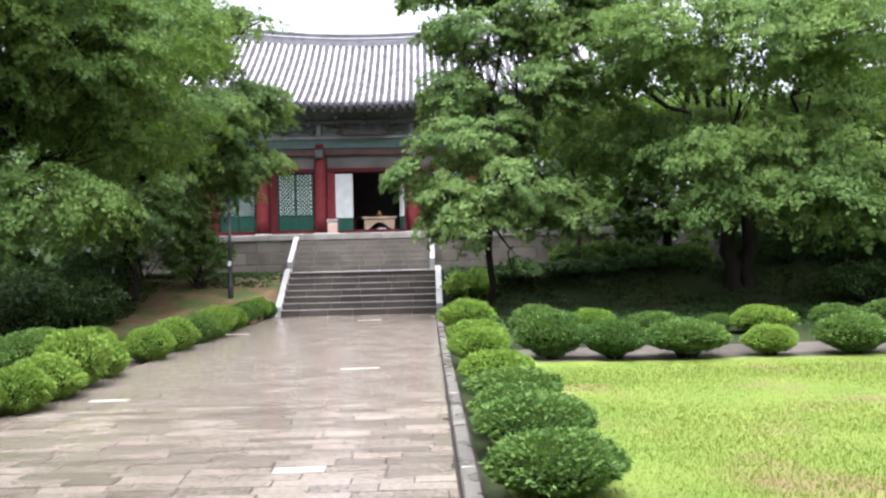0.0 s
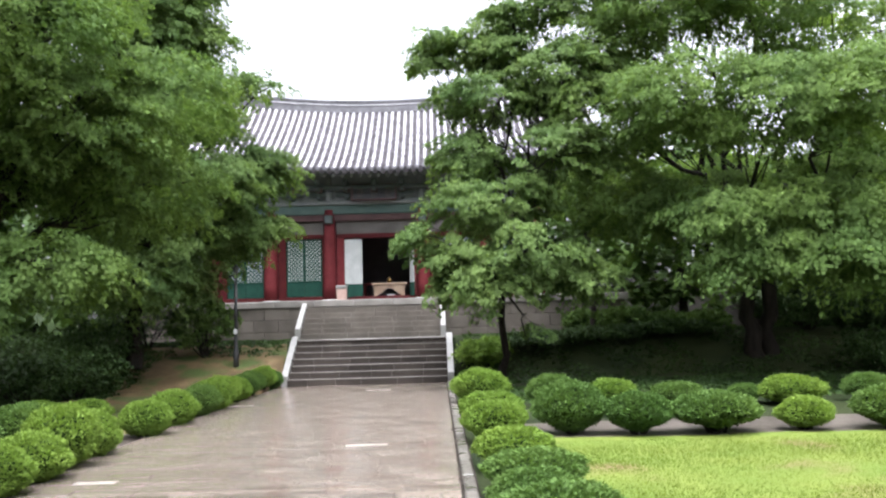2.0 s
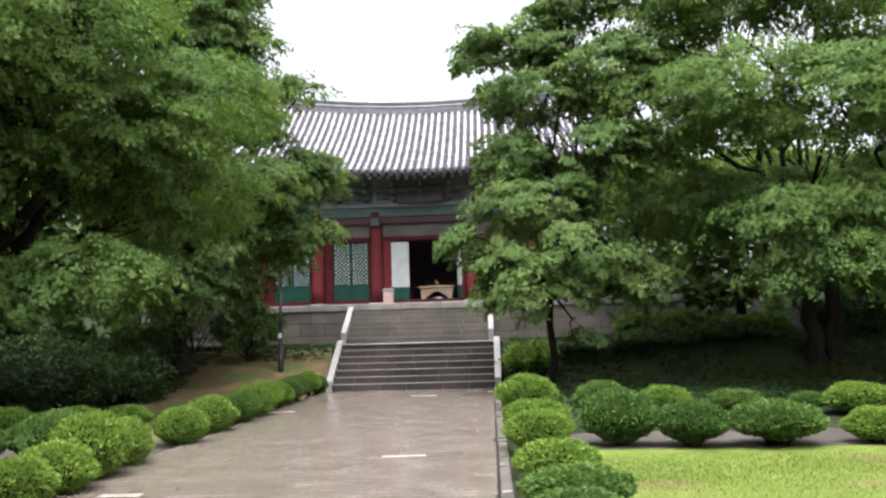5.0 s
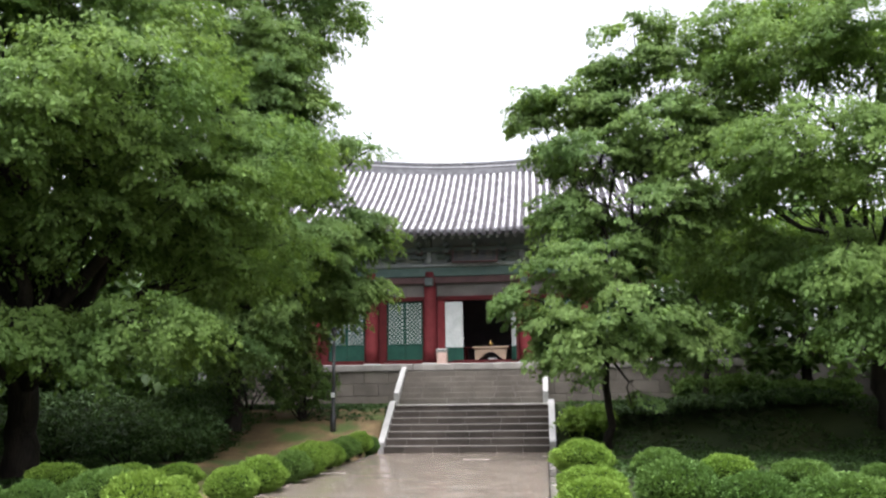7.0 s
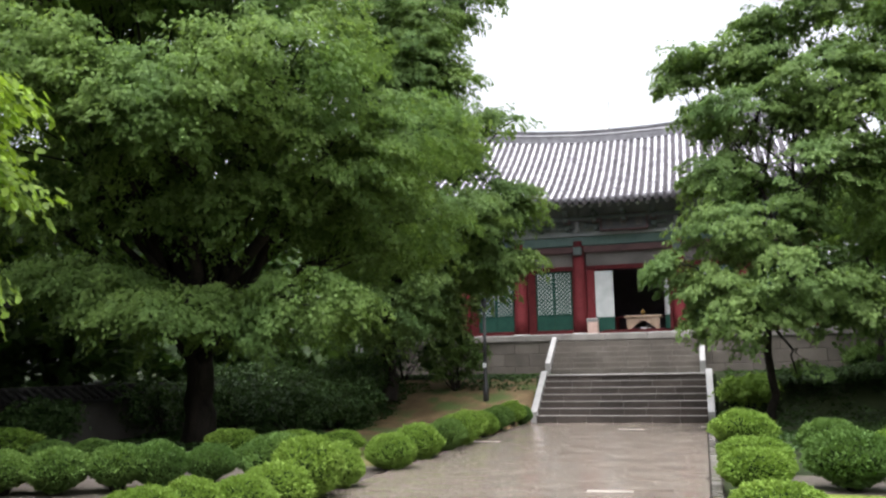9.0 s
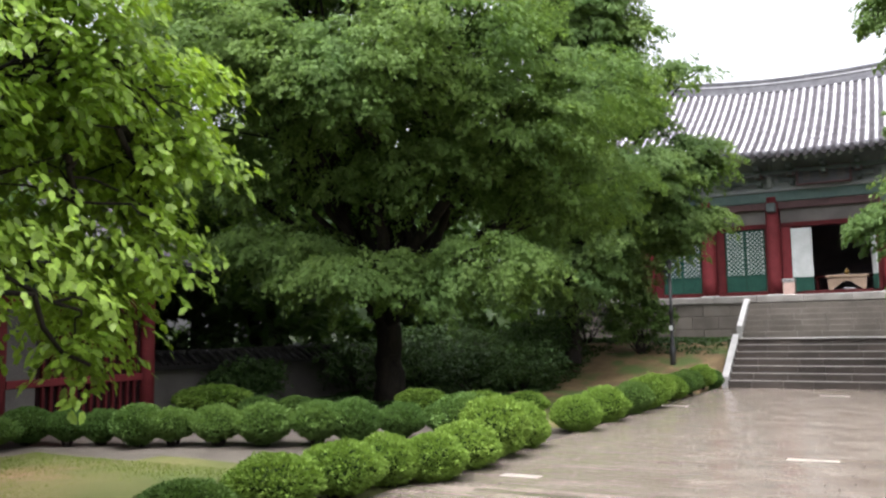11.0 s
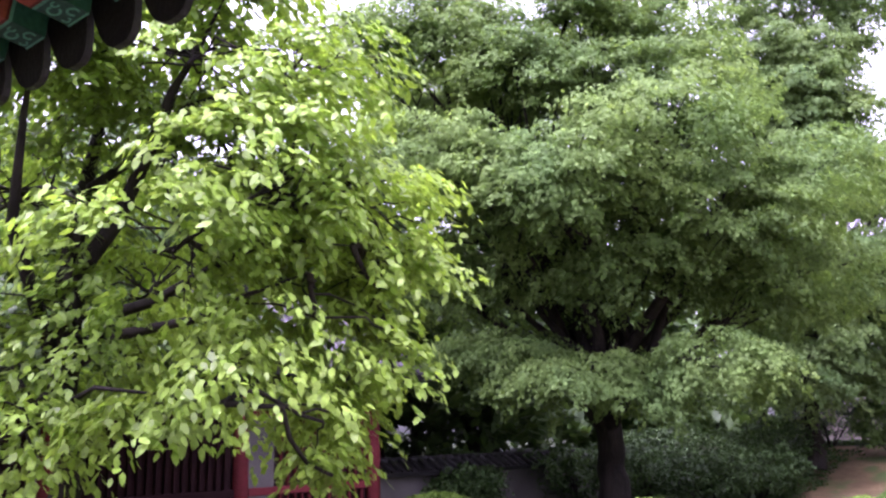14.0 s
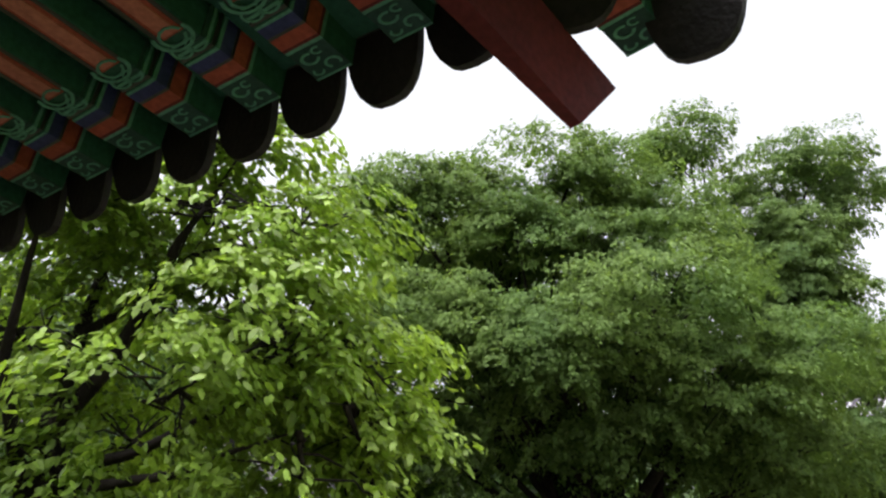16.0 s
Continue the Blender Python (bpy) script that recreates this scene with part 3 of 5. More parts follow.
for x in (-1.2, 1.2):
    part_mesh("leg", box_mesh("leg", x - 0.06, x + 0.06, -0.2, 0.2, 0, 0.62, DARKRED, 0.01), stand)
stand.location = (-2.0, HY + 2.2, PZ + 0.16)
tray = tagged(new("basin", lathe("basin", [(0.14, 0), (0.18, 0.05), (0.2, 0.14), (0.17, 0.13)], PALE_STONE, 16)), "pale basin on the floor under the altar", "basin")
tray.location = (-1.95, HY + 0.4, PZ + 0.16)
mats = tagged(new("offering_mat", box_mesh("offering_mat", -0.85, 0.85, -0.12, 0.12, 0, 0.035, PINKSTONE, 0.01)), "pale pinkish mat on the hall floor before the altar", "mat")
mats.location = (-2.0, HY + 0.41, PZ + 0.16)
post = tagged(new("stone_stand"), "pink granite block with a white notice top on the platform", "stand")
part_mesh("block", box_mesh("block", -0.2, 0.2, -0.16, 0.16, 0, 0.5, PINKSTONE, 0.015), post)
part_mesh("notice", box_mesh("notice", -0.22, 0.22, -0.18, 0.18, 0.502, 0.64, PALE_STONE, 0.015), post, None, "white slab")
for dx in (-0.1, 0.04):
    part_mesh("line", box_mesh("line", dx - 0.05, dx + 0.05, -0.186, -0.181, 0.56, 0.585, BLACK), post)
post.location = (-3.85, HY - 0.95, PZ)

# ---- stairs ----
lower_stairs = tagged(new("stairs_lower"), "wide wet granite steps with pale side stones", "stairs", kind="structure")
upper_stairs = tagged(new("stairs_upper"), "grey granite steps up to the hall platform", "stairs", kind="structure")


def cheek(x0, x1, y0, z0, y1, z1, parent):
    """A sloping side stone."""
    v = [(x, y, z) for x in (x0, x1) for y, z in ((y0, z0 - 0.3), (y0, z0 + 0.16), (y1, z1 + 0.12), (y1 + 0.25, z1 + 0.1), (y1 + 0.25, z0 - 0.3))]
    f = [(0, 1, 2, 3, 4), (9, 8, 7, 6, 5)] + [(i, 5 + i, 5 + (i + 1) % 5, (i + 1) % 5) for i in range(5)]
    part_mesh("side_stone", mesh_from("side_stone", v, f, PALE_STONE), parent, None, "pale granite side stone")


cheek(-4.62, -4.44, 25.1, 0.12, 27.0, 1.3, lower_stairs)
cheek(0.22, 0.4, 25.1, 0.12, 27.0, 1.3, lower_stairs)
cheek(-5.12, -4.94, 30.4, 1.5, 32.1, 2.5, upper_stairs)
cheek(0.06, 0.24, 30.4, 1.5, 32.1, 2.5, upper_stairs)


# ---- lamp post ----
def lamp_post(base, h):
    root = tagged(new("lamp_post"), "slim black iron lamp post with a small lantern, beside the steps", "lamp post")
    root.location = base
    part_mesh("pole", lathe("pole", [(0.085, -0.3), (0.085, 0.5), (0.06, 0.55), (0.055, h * 0.55), (0.075, h * 0.56), (0.05, h * 0.6), (0.045, h)], IRON, 12), root)
    part_mesh("arm", box_mesh("arm", -0.2, 0.06, -0.03, 0.03, h - 0.06, h, IRON, 0.01), root)
    part_mesh("lantern", lathe("lantern", [(0.04, h), (0.07, h + 0.04), (0.08, h + 0.2), (0.11, h + 0.22), (0.04, h + 0.29), (0.01, h + 0.33)], IRON, 8, False), root)
    part_mesh("tag", box_mesh("tag", -0.05, 0.05, -0.075, -0.06, 1.0, 1.14, PAPER), root)


lamp_post((-6.05, 25.6, ground_z(-6.05, 25.6) - 0.03), 2.75)

# ---- trees ----
zelkova = [(-9.3, 14.6, 6.6, 2.1, 0.6), (-7.6, 15.4, 7.45, 1.9, 0.6), (-11.1, 16.4, 5.4, 1.9, 0.6), (-7.1, 17.2, 6.0, 1.9, 0.55), (-5.9, 18.7, 6.8, 1.8, 0.55),
           (-9.0, 17.0, 5.1, 1.8, 0.5), (-6.9, 19.6, 4.9, 1.9, 0.55), (-12.0, 15.6, 3.5, 1.6, 0.42), (-9.8, 15.4, 2.9, 1.4, 0.4), (-7.2, 16.2, 3.02, 1.08, 0.62), (-8.5, 15.8, 2.78, 0.95, 0.5),
           (-11.6, 14.4, 9.8, 1.8, 0.6), (-9.9, 16.2, 10.2, 1.8, 0.6), (-11.8, 13.3, 7.25, 2.0, 0.6), (-13.7, 15.2, 5.3, 1.7, 0.6), (-8.2, 17.4, 9.0, 2.0, 0.6), (-13.5, 17.5, 6.5, 2.4, 0.6), (-11.6, 17.0, 8.6, 2.1, 0.6), (-13.8, 15.6, 9.0, 2.0, 0.6), (-9.4, 17.6, 7.4, 2.0, 0.6), (-8.2, 18.2, 5.6, 1.7, 0.6), (-11.2, 13.4, 7.0, 1.7, 0.6), (-9.2, 13.9, 6.4, 1.4, 0.5), (-6.8, 17.0, 6.7, 1.0, 0.55), (-14.8, 16.2, 10.4, 1.5, 0.6),
           (-12.0, 12.6, 10.3, 1.0, 0.75), (-11.4, 13.6, 10.7, 0.95, 0.75), (-10.5, 14.2, 11.1, 0.9, 0.75), (-9.7, 15.4, 11.4, 1.1, 0.75), (-8.9, 16.5, 11.5, 0.95, 0.75), (-13.0, 12.4, 10.2, 1.0, 0.7), (-9.2, 15.9, 10.7, 1.1, 0.6), (-8.0, 17.5, 10.5, 1.2, 0.6), (-10.8, 14.2, 10.3, 1.0, 0.6), (-10.2, 14.4, 9.2, 1.4, 0.6), (-8.8, 15.6, 9.0, 1.3, 0.6)]
tree("zelkova_tree", "large old zelkova with a spreading wet green crown on the lawn", (-11.1, 18.5, 0.0), 0.36, (-11.0, 18.2, 2.0), zelkova, 5000, 84, (0.95, 0.42), (0.105, 0.06), LEAF_BIG, 11, 300, gaps=-0.3)
back_tree = [(-7.0, 24.9, 5.9, 1.8, 0.6), (-5.55, 26.6, 7.1, 0.8, 0.6), (-6.1, 26.4, 5.0, 1.1, 0.7), (-6.15, 26.4, 6.6, 1.1, 0.7), (-6.9, 25.6, 7.9, 1.0, 0.6), (-5.9, 27.2, 4.2, 0.7, 0.7), (-5.6, 26.4, 4.7, 0.75, 0.7), (-5.65, 26.4, 6.2, 0.7, 0.7), (-6.8, 27.0, 4.5, 1.1, 0.7), (-7.3, 26.5, 5.0, 1.1, 0.7), (-8.0, 24.3, 4.1, 1.3, 0.6), (-7.25, 25.8, 3.7, 0.75, 0.7), (-7.6, 26.2, 3.0, 0.8, 0.7), (-7.5, 24.6, 8.6, 1.7, 0.6), (-8.1, 25.0, 10.2, 2.0, 0.6), (-4.9, 25.8, 9.15, 0.4, 0.4), (-5.6, 25.8, 9.3, 0.6, 0.45),
             (-9.8, 22.6, 15.4, 1.25, 0.8), (-10.6, 22.5, 15.0, 0.95, 0.8), (-7.1, 26.0, 15.3, 1.4, 0.75), (-8.5, 24.8, 14.5, 1.3, 0.7), (-6.4, 27.0, 14.2, 0.9, 0.7), (-7.7, 26.4, 13.2, 1.4, 0.6), (-9.3, 24.0, 12.6, 1.7, 0.6), (-8.3, 24.9, 12.2, 1.7, 0.6), (-9.6, 26.6, 5.2, 1.7, 0.7), (-8.6, 24.8, 11.0, 2.2, 0.6), (-9.5, 23.6, 6.5, 2.4, 0.7), (-9.0, 24.0, 3.2, 1.9, 0.5), (-4.9, 26.7, 6.8, 0.6, 0.7), (-5.1, 26.6, 4.9, 0.55, 0.7)]
tree("zelkova_tree", "tall zelkova with layered green boughs beside the stairs", (-8.9, 25.0, 0.8), 0.2, (-8.7, 25.0, 4.5), back_tree, 3300, 70, (0.95, 0.42), (0.125, 0.072), LEAF_MAPLE, 12, 220, gaps=-0.36)
maple = [(-0.05, 22.4, 3.95, 0.9, 0.5), (1.5, 22.8, 4.9, 1.6, 0.6), (1.2, 22.0, 2.7, 1.2, 0.55), (2.5, 21.9, 3.5, 1.4, 0.6), (1.1, 23.5, 6.4, 1.15, 0.6),
         (1.6, 23.2, 7.9, 1.3, 0.6), (3.1, 22.5, 6.0, 1.6, 0.6), (1.9, 24.0, 9.4, 1.1, 0.6), (0.75, 22.0, 3.4, 0.9, 0.5), (3.6, 23.0, 8.2, 1.7, 0.6), (3.6, 22.2, 2.9, 1.1, 0.5),
         (0.2, 23.8, 9.7, 0.65, 0.45), (-0.1, 24.0, 9.15, 0.5, 0.45), (1.5, 23.9, 9.6, 0.9, 0.5), (2.2, 24.0, 10.5, 0.8, 0.55), (2.9, 23.5, 11.4, 0.9, 0.55), (3.9, 23.3, 10.4, 1.2, 0.5), (0.7, 24.2, 8.4, 0.6, 0.5), (2.2, 22.0, 1.3, 0.42, 1.2)]
tree("maple_tree", "maple with layered drooping green boughs beside the steps", (1.75, 24.6, 0.0), 0.11, (1.8, 24.0, 2.6), maple, 1700, 78, (0.8, 0.36), (0.125, 0.075), LEAF_MAPLE, 13, 240, gaps=-0.24)
great = [(4.9, 22.9, 7.1, 2.0, 0.6), (6.2, 20.2, 7.0, 1.8, 0.6), (7.9, 19.3, 6.4, 1.9, 0.6), (9.7, 18.7, 6.45, 2.0, 0.6), (5.7, 24.0, 4.9, 1.8, 0.55), (6.7, 19.9, 4.1, 1.4, 0.45),
         (8.5, 19.6, 4.25, 1.4, 0.45), (10.1, 19.0, 4.05, 1.5, 0.5), (10.0, 19.2, 2.55, 0.95, 0.5), (8.0, 19.5, 3.3, 1.1, 0.4), (6.5, 21.8, 9.8, 1.9, 0.5), (4.8, 23.3, 9.4, 1.6, 0.5), (8.0, 21.2, 10.2, 2.0, 0.5), (11.0, 22.0, 9.0, 2.4, 0.6), (11.5, 21.0, 4.2, 1.7, 0.5), (6.9, 19.6, 3.0, 0.9, 0.5), (8.8, 18.3, 3.0, 1.0, 0.5), (11.2, 19.7, 3.4, 1.35, 0.5), (5.2, 22.8, 11.0, 1.3, 0.5), (6.8, 22.6, 11.6, 1.4, 0.5), (8.0, 25.0, 5.0, 2.2, 0.5), (11.0, 25.5, 5.4, 2.4, 0.5), (9.5, 28.0, 6.0, 2.4, 0.5), (6.0, 26.5, 5.8, 2.0, 0.5), (12.6, 23.6, 5.6, 2.4, 0.5)]
tree("zelkova_tree", "old twin-stemmed zelkova with wide layered boughs over dark ground", (9.8, 26.4, 0.2), 0.25, (9.6, 26.0, 3.4), great, 4000, 78, (1.0, 0.45), (0.12, 0.066), LEAF_BIG, 14, 300, 2, gaps=-0.26)

# a near broad-leaved tree beside the gate
# boughs at z 6.2 to 6.4, hidden by the eave, are added for shade
near = [(-7.4, 4.2, 4.7, 1.2, 0.7), (-5.7, 4.3, 4.6, 1.0, 0.7), (-5.3, 5.0, 4.6, 0.9, 0.7), (-5.3, 4.8, 3.6, 1.0, 0.7), (-5.15, 5.6, 3.5, 0.8, 0.7), (-5.2, 5.95, 2.95, 0.65, 0.7),
        (-5.5, 4.0, 3.0, 0.9, 0.6), (-5.2, 5.2, 2.6, 0.85, 0.6), (-7.3, 4.3, 2.45, 1.1, 0.6), (-5.4, 4.6, 2.1, 0.8, 0.5), (-5.2, 5.3, 1.8, 0.65, 0.6), (-5.15, 5.35, 1.4, 0.4, 0.7), (-5.7, 4.2, 1.85, 0.6, 0.4), (-5.9, 4.4, 5.3, 0.8, 0.7), (-8.1, 3.7, 3.75, 1.3, 0.7), (-8.3, 3.7, 2.2, 1.0, 0.6), (-6.6, 3.6, 1.75, 0.6, 0.6), (-5.6, 4.7, 5.6, 0.7, 0.8), (-5.15, 6.3, 2.9, 0.5, 0.7), (-5.15, 6.0, 2.2, 0.5, 0.7), (-7.8, 3.6, 5.5, 1.0, 0.7), (-6.55, 3.35, 4.8, 0.7, 0.7), (-7.3, 4.1, 5.9, 0.9, 0.7), (-6.7, 3.5, 6.3, 1.2, 0.5), (-7.4, 3.9, 6.2, 1.2, 0.5), (-6.0, 4.1, 6.4, 0.9, 0.5), (-7.2, 4.9, 3.0, 1.0, 0.6), (-7.0, 5.0, 4.4, 1.0, 0.6), (-6.4, 5.6, 3.8, 0.9, 0.6), (-6.5, 5.4, 2.2, 0.9, 0.6)]
near_limbs = [([(-7.21, 4.11, 3.15), (-7.20, 4.19, 3.87), (-7.18, 4.27, 4.47), (-7.08, 4.25, 5.05), (-6.85, 4.15, 5.68)], 0.094, 0.006),
              ([(-7.21, 4.11, 3.02), (-6.85, 4.33, 3.54), (-6.46, 4.43, 4.17), (-6.17, 4.43, 4.56), (-5.90, 4.52, 4.90), (-5.61, 4.62, 5.40)], 0.086, 0.006),
              ([(-7.21, 4.15, 2.31), (-6.65, 4.33, 2.55), (-5.90, 4.62, 2.62), (-5.51, 4.81, 2.78), (-5.13, 5.10, 2.93)], 0.064, 0.006),
              ([(-7.19, 4.11, 2.65), (-6.46, 4.52, 2.82), (-5.70, 4.72, 3.08), (-5.32, 4.91, 3.20), (-4.95, 5.38, 3.15)], 0.06, 0.006),
              ([(-5.56, 4.76, 3.12), (-5.32, 5.10, 3.45), (-5.09, 5.38, 3.86)], 0.03, 0.006),
              ([(-7.20, 4.19, 3.87), (-6.65, 4.43, 4.14), (-6.27, 4.62, 4.51), (-5.90, 4.81, 4.58), (-5.51, 5.00, 4.48)], 0.051, 0.006),
              ([(-7.24, 4.05, 2.37), (-7.04, 3.56, 3.43), (-6.61, 3.43, 4.24), (-6.44, 3.41, 4.73)], 0.073, 0.006),
              ([(-7.22, 4.15, 1.70), (-6.65, 3.86, 1.94), (-5.98, 3.86, 2.07), (-5.42, 4.25, 1.98)], 0.043, 0.006)]
tree("broadleaf_tree", "fresh green broad-leaved tree with wet dark limbs", (-7.4, 4.15, -0.02), 0.14, (-7.21, 4.11, 3.15), near, 7400, 15, (0.46, 0.15), (0.096, 0.047), LEAF_NEAR, 15, 420, 1, 0.0, True, near_limbs, 0.5)
tree("shade_tree", "dark green tree rising behind the side gate roof", (-18.0, 12.0, 0.0), 0.2, (-18.0, 12.0, 3.0), [(-17.2, 8.4, 4.2, 1.6, 0.6), (-17.4, 10.4, 4.6, 1.8, 0.6), (-17.0, 12.6, 4.6, 1.8, 0.6), (-17.2, 14.6, 4.8, 1.8, 0.6), (-17.6, 9.4, 6.6, 2.0, 0.6), (-17.6, 12.2, 7.4, 2.2, 0.6), (-17.8, 15.0, 7.4, 2.2, 0.6), (-17.6, 7.6, 6.0, 1.8, 0.6), (-17.4, 16.6, 5.2, 1.8, 0.6), (-17.2, 16.2, 3.6, 1.5, 0.6)], 1500, 50, (1.0, 0.5), (0.16, 0.09), LEAF_FAR, 19, 120, gaps=-0.45)
card = tagged(new("tree_label"), "small white name card tied to the leaning trunk", "sign")
card.matrix_basis = Matrix.Translation((-7.2, 4.02, 1.02)) @ Matrix.Rotation(radians(68), 4, "Z") @ Matrix.Rotation(radians(-12), 4, "Y")
part_mesh("plate", box_mesh("plate", -0.08, 0.08, -0.006, 0.006, -0.05, 0.05, PALE_STONE, 0.004), card)
for z_, w_ in ((0.025, 0.05), (0.0, 0.065), (-0.025, 0.045)):
    part_mesh("line", box_mesh("line", -w_, w_, -0.009, -0.007, z_ - 0.007, z_ + 0.007, IRON), card)
tree("shade_tree", "dark green tree behind the hedge near the side gate", (-11.9, 3.4, 0.0), 0.14, (-11.8, 3.6, 2.0), [(-10.8, 4.6, 3.0, 1.3, 0.6), (-11.6, 6.4, 3.3, 1.4, 0.6), (-10.9, 2.8, 4.0, 1.4, 0.7), (-12.2, 4.2, 5.0, 1.5, 0.6), (-11.4, 5.6, 4.6, 1.4, 0.6), (-12.2, 8.0, 3.5, 1.3, 0.5), (-11.0, 1.6, 2.8, 1.3, 0.7), (-12.4, 6.4, 6.0, 1.4, 0.6), (-12.6, 8.2, 5.2, 1.3, 0.6)], 1200, 45, (0.8, 0.4), (0.13, 0.07), LEAF_FAR, 18, 120, gaps=-0.4)


# ---- clipped bushes ----
def bush_mesh(seed, flat, material, under_cut, count=8600):
    """A clipped dome of small leaves on short stems, one metre wide."""
    rng = np.random.default_rng(seed)
    d = rng.normal(size=(count, 3))
    d /= np.linalg.norm(d, axis=1)[:, None]
    lump = np.array([noise.noise(Vector(v) * 1.9 + Vector((seed, 0, 0))) for v in d])
    fine = np.array([noise.noise(Vector(v) * 6 + Vector((seed, 3, 0))) for v in d])
    r = 0.5 * (1 + 0.14 * lump + 0.1 * fine + rng.normal(size=count) * 0.035)
    pos = d * r[:, None]
    low = np.minimum(pos[:, 2], 0)
    pos[:, :2] *= (1 + 0.9 * low * under_cut)[:, None]
    pos[:, 2] = np.where(pos[:, 2] < 0, pos[:, 2] * 0.86, pos[:, 2]) * flat + 0.4
    keep = pos[:, 2] > 0.05
    pos, d = pos[keep], d[keep]
    n = len(pos)
    grow = d + rng.normal(size=(n, 3)) * 0.55 + np.array([0, 0, 0.35])
    grow /= np.linalg.norm(grow, axis=1)[:, None]
    side = np.cross(grow, rng.normal(size=(n, 3)))
    side /= np.linalg.norm(side, axis=1)[:, None]
    ln = rng.uniform(0.03, 0.058, size=(n, 1))
    q = np.stack([pos - grow * ln * 0.4, pos + side * ln * 0.3 + grow * ln * 0.2, pos + grow * ln * 0.8, pos - side * ln * 0.3 + grow * ln * 0.2], 1)
    return quads_mesh("crown", q, material)


# a solid dark ball in place of the shaded gaps between leaves
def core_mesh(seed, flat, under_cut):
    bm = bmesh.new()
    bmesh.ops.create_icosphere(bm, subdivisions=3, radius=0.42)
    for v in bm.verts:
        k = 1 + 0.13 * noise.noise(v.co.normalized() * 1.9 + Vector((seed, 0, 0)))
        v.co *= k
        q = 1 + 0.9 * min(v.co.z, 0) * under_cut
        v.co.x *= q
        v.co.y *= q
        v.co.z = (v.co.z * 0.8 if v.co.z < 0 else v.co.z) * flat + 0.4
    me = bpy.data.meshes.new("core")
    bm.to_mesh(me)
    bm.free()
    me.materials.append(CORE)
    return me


def stem_mesh(seed):
    rng = np.random.default_rng(seed)
    geo = []
    for k in range(20):
        a = rng.uniform(0, 6.28)
        r = rng.uniform(0.02, 0.1)
        e = (math.cos(a) * rng.uniform(0.15, 0.32), math.sin(a) * rng.uniform(0.15, 0.32), 0.36)
        geo.append(tube_geo([(math.cos(a) * r, math.sin(a) * r, -0.05), (math.cos(a) * (r + 0.06), math.sin(a) * (r + 0.06), 0.1), e], [0.018, 0.014, 0.01], 5))
    v, f = join_geo(geo)
    return mesh_from("stem", v, f, BARK, True)


BUSHES = {}


def bush(x, y, w, h, kind=0, turn=0.0, label="", group="", z=None):
    """kind: 0 to 2 deep green, 3 and 4 fresh green."""
    if kind not in BUSHES:
        flat = (0.72, 0.8, 0.66, 0.74, 0.82)[kind]
        root = new("clipped_bush")
        part_mesh("crown", bush_mesh(40 + kind, flat, LEAF_YOUNG if kind > 2 else LEAF_BUSH, 0.6 if kind < 3 else 0.3), root)
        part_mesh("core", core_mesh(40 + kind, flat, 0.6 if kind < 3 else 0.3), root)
        part_mesh("stem", stem_mesh(40 + kind), root)
        BUSHES[kind] = (root, 0.4 + 0.5 * flat)
        ob = root
    root, top = BUSHES[kind]
    m = Matrix.Translation((x, y, ground_z(x, y) if z is None else z)) @ Matrix.Rotation(turn, 4, "Z") @ Matrix.Diagonal((w, w * 0.95, h / top, 1))
    if root.get("used"):
        ob = copy_thing(root, m @ Matrix.Diagonal((*[1 / c for c in root.scale], 1)))
        del ob["used"]
    else:
        ob = root
        ob.matrix_basis = m
    tagged(ob, label or "round clipped evergreen bush, deep green and wet", "bush", group)
    return ob


def bush_row(spec, group, label):
    r = random.Random(len(spec) * 7 + len(group))
    for x, y, w, h, k in spec:
        o = bush(x, y, w, h, k, r.uniform(0, 6.28), label, group)
        BUSHES[k][0]["used"] = 1


bush_row([(0.8, 5.45, 0.86, 0.43, 1), (0.84, 6.85, 1.0, 0.44, 0), (0.78, 7.6, 0.8, 0.42, 0), (0.88, 8.7, 1.0, 0.41, 2), (0.82, 10.35, 0.92, 0.45, 3), (0.74, 12.6, 0.9, 0.53, 3), (0.82, 14.6, 1.05, 0.52, 3), (0.83, 18.2, 1.15, 0.7, 4), (0.95, 23.2, 0.9, 0.5, 0)],
         "bushes along the paved way", "round clipped evergreen bush at the edge of the paved way")
bush_row([(1.87, 13.0, 1.05, 0.74, 1), (2.82, 12.8, 0.95, 0.59, 0), (3.93, 12.75, 1.2, 0.57, 2), (5.24, 12.8, 0.8, 0.46, 3), (6.5, 12.72, 1.06, 0.6, 1), (7.7, 12.7, 1.0, 0.58, 2)],
         "hedge row on the lawn's edge", "clipped evergreen bush at the lawn's edge, bare stems below")
bush_row([(2.15, 17.0, 0.97, 0.62, 0), (3.25, 16.7, 0.95, 0.53, 3), (4.4, 16.3, 0.96, 0.47, 1), (5.74, 16.6, 0.62, 0.38, 0), (6.57, 16.4, 1.2, 0.54, 4), (8.09, 16.5, 0.95, 0.52, 0), (9.3, 16.6, 1.1, 0.6, 2)],
         "back hedge row", "low clipped evergreen bush in front of the shaded wood")
